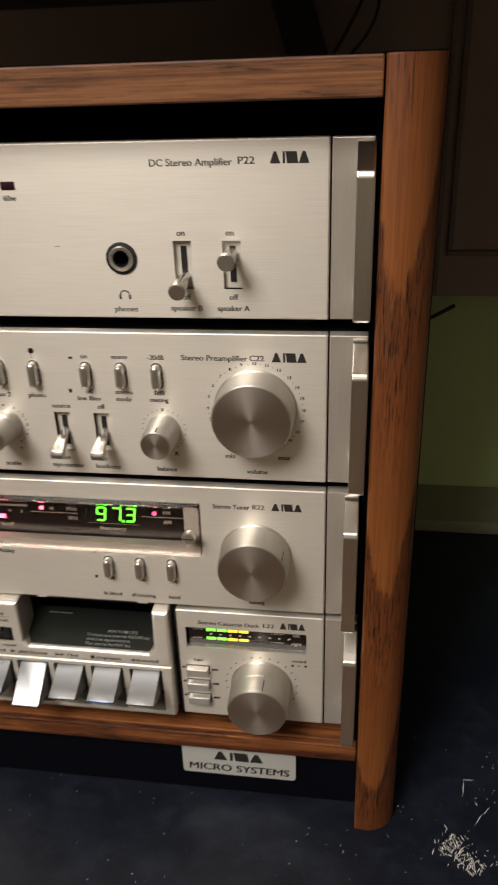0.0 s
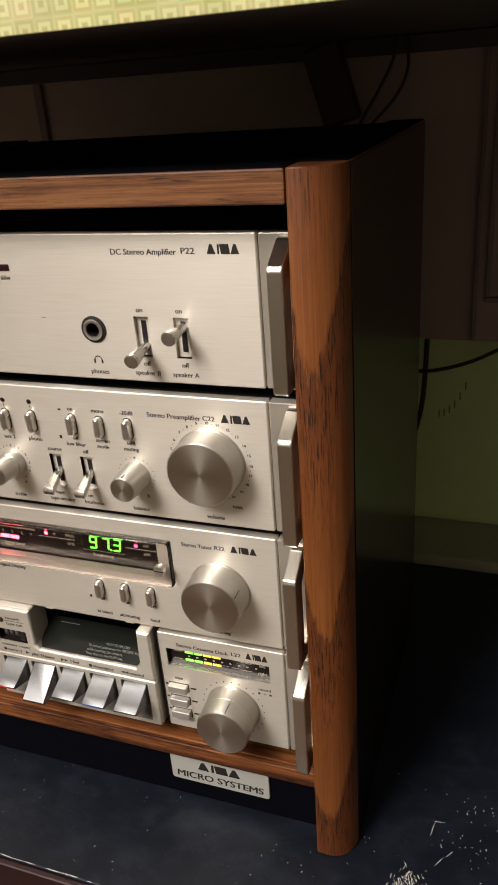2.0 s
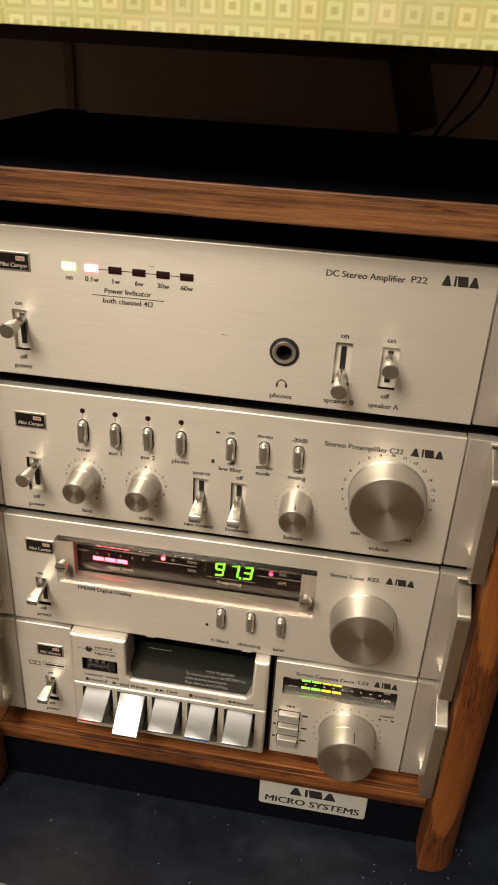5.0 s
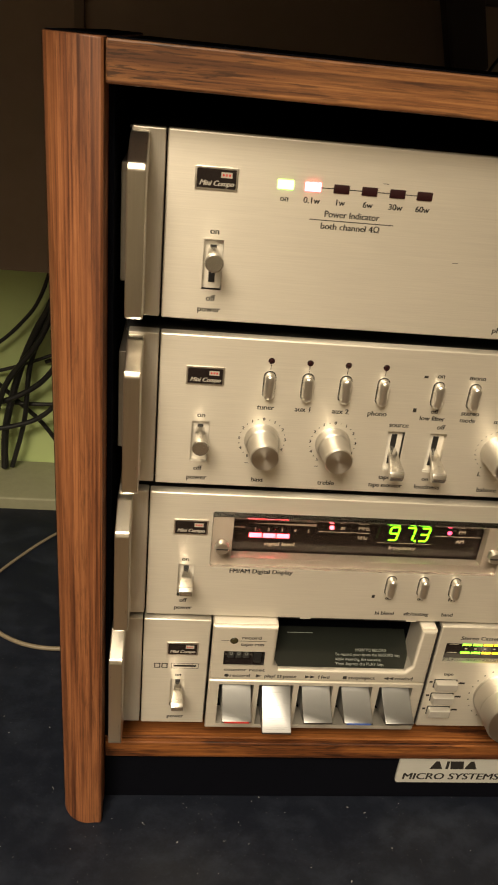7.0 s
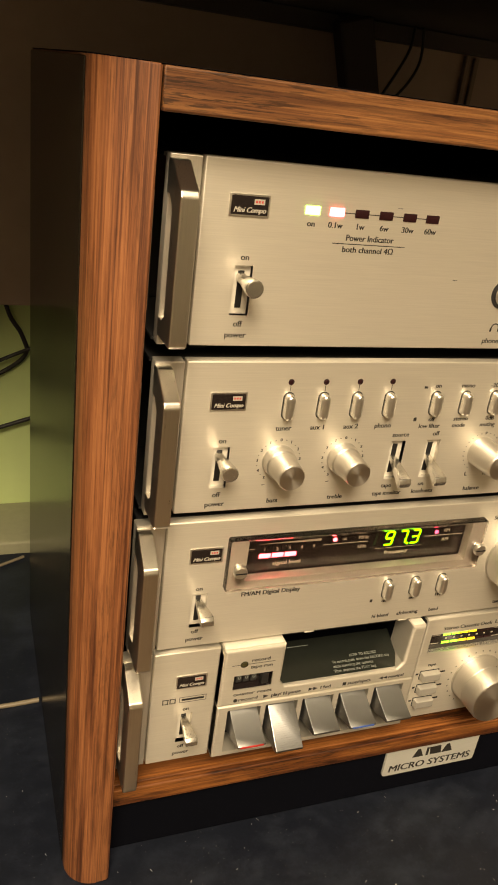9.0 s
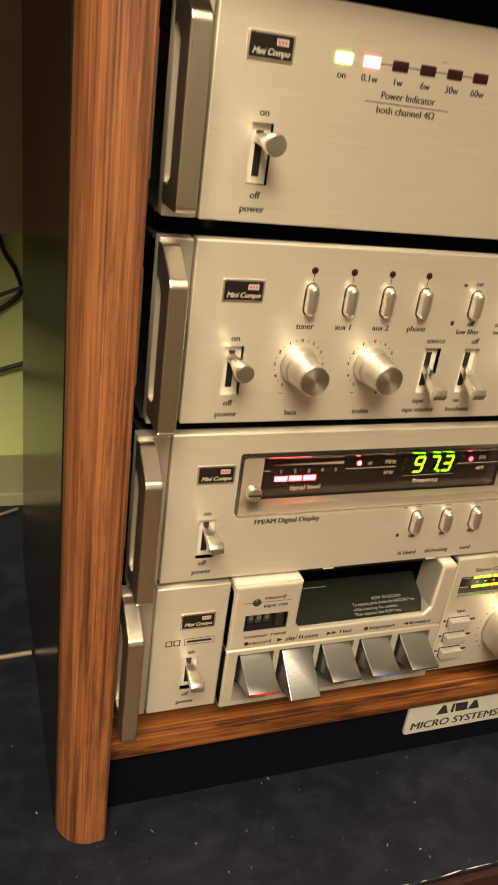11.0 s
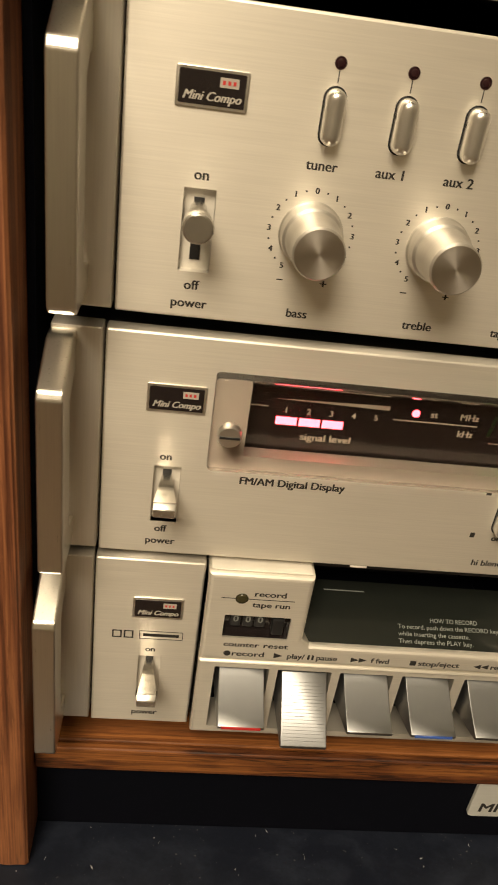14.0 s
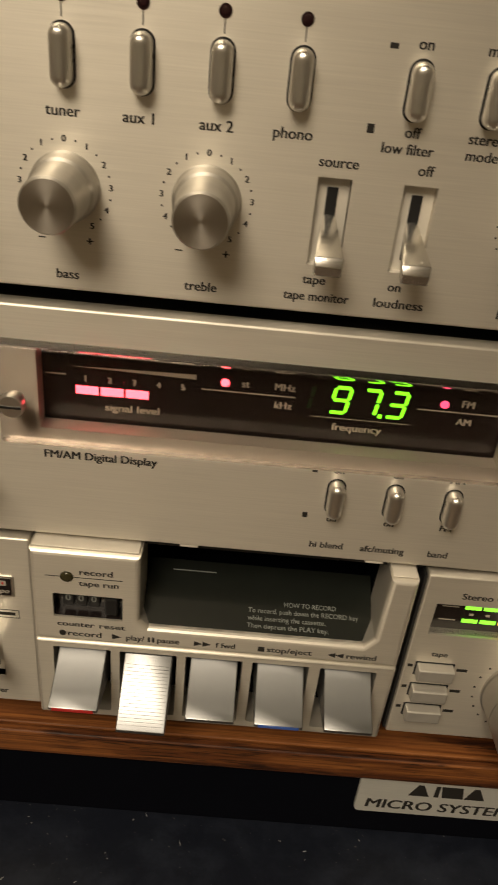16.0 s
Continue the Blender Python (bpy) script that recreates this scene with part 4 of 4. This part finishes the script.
# -- cassette deck --
D0, D1 = 59.5, 129.0
deck = unit("cassette_deck", D0, D1, "silver cassette deck with piano keys, one pressed", "cassette deck", 75)
part("front_panel", plate(rrect(-W, -78.4, D0, D1, 0.5), 0, 5, 0.6, [rrect(-96.4, -89.2, 71.6, 90.2)]), ALU, deck, "brushed power switch panel")
lever_switch(deck, -92.8, 80.9, True, False, 18.6)
small_badge(deck, -99.2, 106.8)
for x in (-105.0, -101.4):
    part("mark", join(box(x, x + 3.0, -0.06, 0.02, 97.7, 98.1), box(x, x + 3.0, -0.06, 0.02, 100.4, 100.8), box(x, x + 0.5, -0.06, 0.02, 97.7, 100.8), box(x + 2.5, x + 3.0, -0.06, 0.02, 97.7, 100.8)), INK, deck, smooth=0)
part("mark", join(box(-96.6, -83.0, -0.06, 0.02, 97.6, 97.8), box(-96.6, -83.0, -0.06, 0.02, 100.8, 101.0), box(-96.6, -96.4, -0.06, 0.02, 97.6, 101.0), box(-83.2, -83.0, -0.06, 0.02, 97.6, 101.0), box(-95.4, -84.2, -0.05, 0.02, 98.7, 99.9)), INK, deck, smooth=0)
words("on", -92.8, -0.04, 93.2, 3.0, INK, deck)
words("off", -93.6, -0.04, 68.6, 3.0, INK, deck)
words("power", -93.2, -0.04, 64.2, 3.2, INK, deck)

# transport: upper frame round the cassette well
Y = -4.0
frame_pts = [(-77.6, 94.4), (33.2, 94.4), (33.2, 129.2), (25.2, 129.2), (24.4, 105.4), (21.4, 101.8), (-43.4, 101.8), (-46.0, 104.4), (-46.0, 129.2), (-77.6, 129.2)]
part("well_lip", box(-46.2, 24.6, 11.8, 13.0, 95.2, 101.7), MATT_BLACK, deck)
part("transport_frame", plate(frame_pts, Y, 16, 1.5, [rrect(-71.4, -51.0, 104.2, 113.4, 0.4)]), ALU, deck, "silver frame round the cassette well")
part("transport_side", box(-77.6, -76.6, Y + 1, 40, 60.4, 126), ALU_FLANGE, deck)
part("transport_top", box(-77.0, -46.6, Y + 1.6, 60, 129.24, 129.7, 0.15, 1), SLOT_METAL, deck)
part("transport_top", box(25.6, 32.8, Y + 1.6, 60, 129.24, 129.7, 0.15, 1), SLOT_METAL, deck)
well = join(box(-46.4, 25.2, 62, 64, 95, 128), box(-47.6, -46.5, 12, 62, 95, 125.2), box(25.3, 26.4, 12, 62, 95, 125.2), box(-46.4, 25.2, 12.9, 62, 94, 95))
part("cassette_well", well, MATT_BLACK, deck, "dark cassette well")
lid = bmesh.new()
c0, c1 = (-2.2, 101.4), (17.0, 112.0)
quad = [(-45.8, *c0), (24.2, *c0), (24.2, *c1), (-45.8, *c1)]
a = [lid.verts.new(p) for p in quad]
b = [lid.verts.new((x, y + 1.2, z - 1.8)) for x, y, z in quad]
for k in range(4):
    lid.faces.new((a[k], a[(k + 1) % 4], b[(k + 1) % 4], b[k]))
lid.faces.new(a)
lid.faces.new(b)
lid_ob = part("cassette_lid", lid, LID_GREY, deck, "smoked sloping lid with fine print")
slope = math.degrees(math.atan2(c1[1] - c0[1], c1[0] - c0[0]))


def on_lid(s):
    k = s / math.hypot(c1[0] - c0[0], c1[1] - c0[1])
    return c0[0] + (c1[0] - c0[0]) * k - 0.04, c0[1] + (c1[1] - c0[1]) * k + 0.05


for s, text, w, x in ((10.0, "HOW TO RECORD", 16, 5.2), (7.6, "To record, push down the RECORD key", 34, 3.2), (5.2, "while inserting the cassette.", 24, -1.8), (2.8, "Then depress the PLAY key.", 25, -1.4)):
    y, z = on_lid(s)
    words(text, x, y, z, 2.1, LID_INK, lid_ob, wide=w, tilt=slope, bold=0.0)
y, z = on_lid(18.4)
part("mark", box(-38, -24.5, y - 0.1, y + 0.3, z, z + 0.1), LID_INK, lid_ob, smooth=0)
# the cassette behind the lid
tape = part("cassette_holder", box(-40, 19, 40, 52, 97, 122, 1.0), BLACK, deck)
for x in (-26, 5):
    part("hub", lathe(x, 112, [(5, 39.8), (5, 38), (3, 37.6), (3, 39)], 24), DARK_METAL, tape)

bar(-73.2, -51.0, 120.0, 120.25, Y, INK, deck)
lamp_dot(deck, -67.0, 120.2, 1.6, plain("unlit_record_lens", (0.045, 0.04, 0.018), 0.2, relief=0), "record_lamp", Y)
words("record", -58.6, Y - 0.04, 122.2, 2.9, INK, deck, wide=9.4)
words("tape run", -57.8, Y - 0.04, 118.0, 2.9, INK, deck, wide=11.4)
part("counter_window", cup(rrect(-71.3, -51.1, 104.3, 113.3, 0.3), Y + 0.6, Y + 4), GLOSS_BLACK, deck, "black counter window", 0)
for k in range(3):
    wheel = part("counter_wheel", box(-69.2 + 3.8 * k, -65.8 + 3.8 * k, Y + 2.6, Y + 3.9, 106.4, 112.8, 0.5), DARK_METAL, deck)
    words("0", -67.5 + 3.8 * k, Y + 2.5, 109.6, 3.4, LID_INK, wheel)
part("reset_button", box(-56.4, -52.6, Y + 0.6, Y + 3.9, 105.4, 112.0, 0.6), BLACK, deck)
words("counter", -65.0, Y - 0.04, 101.4, 2.8, INK, deck, wide=11)
words("reset", -54.2, Y - 0.04, 101.4, 2.8, INK, deck, wide=7.6)
z = 97.5
flat(circle(-69.0, z, 1.1, 16), Y, INK, deck)
words("record", -62.4, Y - 0.04, z, 3.0, INK, deck, wide=10)
flat([(-54.2, z - 1.1), (-51.4, z), (-54.2, z + 1.1)], Y, INK, deck)
words("play/", -47.2, Y - 0.04, z, 3.0, INK, deck)
for k in (0, 1):
    bar(-43.4 + 1.3 * k, -42.7 + 1.3 * k, z - 1, z + 1, Y, INK, deck)
words("pause", -37.2, Y - 0.04, z, 3.0, INK, deck)
for k in (0, 1):
    flat([(-29.4 + 2.6 * k, z - 1.0), (-26.8 + 2.6 * k, z), (-29.4 + 2.6 * k, z + 1.0)], Y, INK, deck)
words("f fwd", -19.8, Y - 0.04, z, 3.0, INK, deck)
bar(-10.0, -8.0, z - 1, z + 1, Y, INK, deck)
words("stop/eject", -0.4, Y - 0.04, z, 3.0, INK, deck, wide=13.6)
for k in (0, 1):
    flat([(11.2 + 2.5 * k, z), (13.7 + 2.5 * k, z - 1.0), (13.7 + 2.5 * k, z + 1.0)], Y, INK, deck)
words("rewind", 21.6, Y - 0.04, z, 3.0, INK, deck, wide=9)

# transport: key bay
KX = [-70.6, -50.3, -30.0, -9.4, 11.6]
KW = 14.6
bays = [rrect(x - 1.6, x + KW + 1.4, 63.6, 91.4, 0.5) for x in KX]
part("key_bay", plate(rrect(-77.6, 33.2, 60.4, 94.0, 0.8), Y, 12, 1.0, bays), ALU, deck, "silver key bay")
part("key_bay_back", box(-76.4, 32.2, 8.2, 9.6, 60.8, 93.6), MATT_BLACK, deck)
for k, x in enumerate(KX):
    pressed = k == 1
    top, tip = ((-3.0, 90.0), (-20.6, 75.6)) if pressed else ((-1.0, 91.0), (-19.2, 81.6))
    edge = (tip[0] - 0.1, tip[1] + 0.6)
    sag = [(top[0] + (edge[0] - top[0]) * t + 0.9 * t * (1 - t) * 1.2, top[1] + (edge[1] - top[1]) * t - 0.9 * t * (1 - t) * 2.4) for t in ((0.0, 1.0) if pressed else (0.0, 0.25, 0.5, 0.75, 1.0))]
    prof = [(8.0, top[1] + 0.2), *sag, (tip[0], tip[1] - 0.6), (tip[0] + 1.2, tip[1] - 1.4), (8.0, 72.0)]
    bm = bmesh.new()
    u = [bm.verts.new((x, yy, zz)) for yy, zz in prof]
    v = [bm.verts.new((x + KW, yy, zz)) for yy, zz in prof]
    n = len(prof)
    for j in range(n):
        bm.faces.new((u[j], u[(j + 1) % n], v[(j + 1) % n], v[j]))
    bm.faces.new(u)
    bm.faces.new(v)
    bmesh.ops.recalc_face_normals(bm, faces=bm.faces)
    bmesh.ops.bevel(bm, geom=[e for e in bm.edges if e.calc_face_angle(0) > 0.35], offset=0.3, segments=2, profile=0.5, affect="EDGES")
    key = part("piano_key", bm, KEY_METAL, deck, "pressed silver piano key" if pressed else "silver piano key", 20)
    if pressed:
        d = Vector((0, tip[0] - 0.1 - top[0], tip[1] + 0.6 - top[1]))
        for j in range(18):
            q = Vector((0, top[0], top[1])) + d * (0.14 + 0.046 * j)
            part("rib", box(x + 0.5, x + KW - 0.5, q.y - 0.16, q.y + 0.16, q.z - 0.3, q.z - 0.065), KEY_METAL, key, smooth=0)
    if k in (0, 3):
        part("colour_stripe", box(x + 1.2, x + KW - 1.2, tip[0] - 0.3, tip[0] + 0.3, tip[1] - 0.5, tip[1] + 0.4), RED_PAINT if k == 0 else BLUE_PAINT, key)

# right panel: level meter, tape buttons, record level
meter = rrect(41.0, 102.2, 105.8, 118.4, 0.3)
part("front_panel", plate(rrect(36.6, W, D0, D1, 0.5), 0, 5, 0.6, [meter]), ALU, deck, "brushed meter panel")
part("panel_side", box(35.6, 36.4, 1, 60, 60, 128), DARK_METAL, deck)
mt = part("level_meter", cup(meter, 0.8, 3.2), GLOSS_BLACK, deck, "black level meter window", 0)
M = 3.05
for row, z in enumerate((115.0, 109.6)):
    for k in range(8):
        x = 51.0 + 5.6 * k
        mat = (METER_GREEN if k < 2 else YELLOW_LED if k < 4 else RED_DARK)
        if k < 6:
            part("meter_segment", box(x, x + 4.9, M - 0.2, M + 0.1, z - 0.75, z + 0.75, 0.1, 1), mat, mt)
    bar(44.0, 49.0, z - 0.15, z + 0.15, M - 0.05, PALE_INK, mt)
    bar(84.0, 91.0, z - 0.15, z + 0.15, M - 0.05, PALE_INK, mt)
    words("left" if row == 0 else "right", 97.0, M - 0.05, z - 0.2, 2.8, PALE_INK, mt)
for k in range(9):
    bar(52.8 + 5.0 * k, 54.0 + 5.0 * k, 111.9, 112.7, M - 0.05, PALE_INK, mt)
words("Stereo Cassette Deck", 63.2, -0.04, 121.9, 3.2, INK, deck, wide=31)
words("L22", 83.4, -0.04, 122.3, 3.2, INK, deck, wide=5.4)
maker_mark(89.0, 101.6, 121.0, 124.8, 0, INK, deck)
words("tape", 46.6, -0.04, 97.4, 2.9, INK, deck)
for z in (90.8, 81.2, 71.6):
    part("button_surround", solid(rrect(39.9, 52.3, z - 3.0, z + 3.0, 0.4), -0.08, 0.3, 0), BLACK, deck)
    part("tape_button", solid(rrect(40.4, 51.8, z - 2.5, z + 2.5, 0.5), -3.6, 0.2, 0.6, 3), BUTTON_METAL, deck, "rectangular push button")
    bar(37.6, 39.2, z + 0.4, z + 1.6, 0, INK, deck)
    bar(53.2, 56.6, z - 0.2, z + 1.0, 0, INK, deck)
KDX, KDZ = 79.0, 83.4
knob(deck, KDX, KDZ, [(15.9, 0), (15.9, -0.8), (15.4, -1.2), (15.2, -9.2), (15.0, -9.5), (15.2, -9.8), (15.0, -18.4), (14.5, -19.6), (14.1, -19.8)], "two-part aluminium record level knob", 12)
for k in range(-10, 11):
    a = radians(90 - 14.5 * k)
    px, pz = KDX + 18.4 * math.cos(a), KDZ + 18.4 * math.sin(a)
    bar(px - 0.35, px + 0.35, pz - 0.35, pz + 0.35, 0, INK, deck)
words("record", 98.6, -0.04, 101.0, 2.6, INK, deck)
bar(94.6, 96.0, 97.4, 98.6, 0, INK, deck)
bar(97.6, 99.4, 97.9, 98.2, 0, INK, deck)
bar(101.2, 102.6, 97.4, 98.6, 0, INK, deck)

# ---- loose things round the cabinet ----
charger = thing("power_adapter", 84, 286, 420, "dark red-brown adapter hanging under the shelf rail", "adapter")
bm = box(-13, 13, -8, 8, -27, 27, 2.5)
bmesh.ops.transform(bm, matrix=Matrix.Translation((76, 279.0, 395)) @ Matrix.Rotation(radians(-17), 4, "Y"), verts=bm.verts)
part("adapter_body", bm, PLASTIC_RED, charger)
part("hook", box(62, 74, 276, 288, 411, 423, 1), BLACK, charger)


def cable(points, r, mat, label):
    c = part("cable", tube(points, r), mat, None)
    return tagged(c, label, "cable")


cable([(92, 276, 361), (99, 277, 374), (110, 279, 392), (118, 281, 408), (120, 283, 424)], 1.1, CABLE_BLACK, "thin black cable rising to the shelf")
cable([(96, 277, 361), (108, 278, 372), (121, 280, 386), (128, 281, 402), (127, 283, 424)], 1.1, CABLE_BLACK, "thin black cable looped under the shelf")
# bundle behind the desk, on the left
BUNDLE = [
    (2.6, [(-178, 258), (-195, 194), (-204, 166), (-218, 136), (-246, 96), (-262, 40), (-266, 11)]),
    (2.2, [(-170, 258), (-178, 195), (-171, 168), (-176, 129), (-192, 97), (-220, 66), (-262, 52)]),
    (2.4, [(-176, 258), (-186, 194), (-191, 147), (-210, 107), (-240, 84), (-280, 70)]),
    (3.2, [(-182, 258), (-203, 179), (-220, 144), (-235, 107), (-249, 53), (-252, 12)]),
    (2.2, [(-172, 258), (-194, 186), (-212, 150), (-226, 112), (-233, 60), (-246, 12)]),
    (1.6, [(-190, 258), (-212, 182), (-232, 150), (-262, 124), (-300, 110)]),
    (1.5, [(-285, 96), (-248, 106), (-219, 117), (-191, 130), (-167, 146), (-140, 158)]),
    (1.8, [(-285, 80), (-250, 74), (-220, 73), (-197, 76), (-166, 87), (-138, 96)]),
    (2.0, [(-262, 96), (-240, 74), (-220, 54), (-206, 34), (-196, 20), (-192, 11.5)]),
    (1.8, [(-166, 258), (-158, 192), (-146, 167), (-144, 149), (-171, 130), (-215, 112)]),
]
for k, (r, line) in enumerate(BUNDLE):
    cable([(x, 325 + 2.4 * k, z) for x, z in line], r, CABLE_BLACK, "black cable hanging in a bundle behind the desk")
cable([(-300, 40, 1.3), (-262, 120, 1.3), (-230, 190, 1.3), (-190, 250, 1.3), (-150, 276, 1.3)], 1.2, CABLE_TAN, "beige cable lying on the desk")
cable([(-330, 210, 1.5), (-262, 170, 1.5), (-215, 128, 1.5), (-185, 114, 1.5), (-152, 114, 1.5)], 1.5, CABLE_TAN, "beige cable lying on the desk")
# right side
cable([(142, 336, 258), (140, 335, 192), (138, 334, 141), (132, 334, 108), (122, 336, 78)], 2.2, CABLE_BLACK, "black cable hanging behind the cabinet")
cable([(112, 331, 166), (130, 330, 166), (150, 330, 168), (176, 334, 175), (200, 340, 186)], 1.6, CABLE_BLACK, "black cable crossing behind the cabinet")
strokes = [box(150 + 4.4 * k, 151 + 4.4 * k, 351.4, 351.9, 118 + 1.1 * k * k - 3, 121 + 1.1 * k * k + 1) for k in range(6)]
tagged(part("wall_marking", join(*strokes), PENCIL, None, "", 0), "faint dark pencil marks on the green wall", "marking", kind="structure")

# bare scratches and specks in the desk paint
rnd = random.Random(9)
bm = bmesh.new()


def sliver(cx, cy, length, width, ang):
    d, n = Vector((math.cos(ang), math.sin(ang), 0)), Vector((-math.sin(ang), math.cos(ang), 0))
    p = Vector((cx, cy, 0.06))
    k = rnd.uniform(-0.3, 0.3) * length
    pts = [p - d * length / 2, p + n * width / 2 + d * k, p + d * length / 2, p - n * width / 2 - d * k]
    bm.faces.new([bm.verts.new(q) for q in pts])


for cx, cy, spread, count, size in ((180, -19, 4.2, 60, 4.4), (189, -29, 3.6, 44, 4.0), (184, -24, 5.5, 50, 2.0), (214, 12, 9, 26, 1.6), (216, 40, 8, 20, 1.6), (222, -22, 10, 30, 2.4), (150, -6, 8, 8, 1.4), (118, -24, 10, 8, 1.3)):
    for k in range(count):
        sliver(rnd.gauss(cx, spread), rnd.gauss(cy, spread * 0.8), rnd.uniform(0.4, 1) * size, rnd.uniform(0.2, 0.65), rnd.choice((0.9, 2.0, 2.0)) + rnd.gauss(0, 0.3))
for x, y, l, a in ((190, 17.5, 11, 1.4), (193, 23.5, 8, 0.1), (196, -2, 9, 1.0), (201, 4, 6, 0.9), (196, 8, 3, 2.0)):
    sliver(x, y, l, 0.45, a)
for k in range(120):
    sliver(rnd.uniform(-260, 240), rnd.uniform(-66, 60), rnd.uniform(0.4, 2.2), rnd.uniform(0.1, 0.3), rnd.uniform(0, 3.1))
for k in range(110):
    sliver(rnd.uniform(-240, 250), -69.3 + rnd.gauss(0, 0.15), rnd.uniform(3, 14), rnd.uniform(0.15, 0.5), rnd.gauss(0, 0.02))
tagged(part("paint_scratch", bm, CHIP, None, "", 0, False), "bare pale scratches and specks in the desk paint", "scratches", kind="stuff")
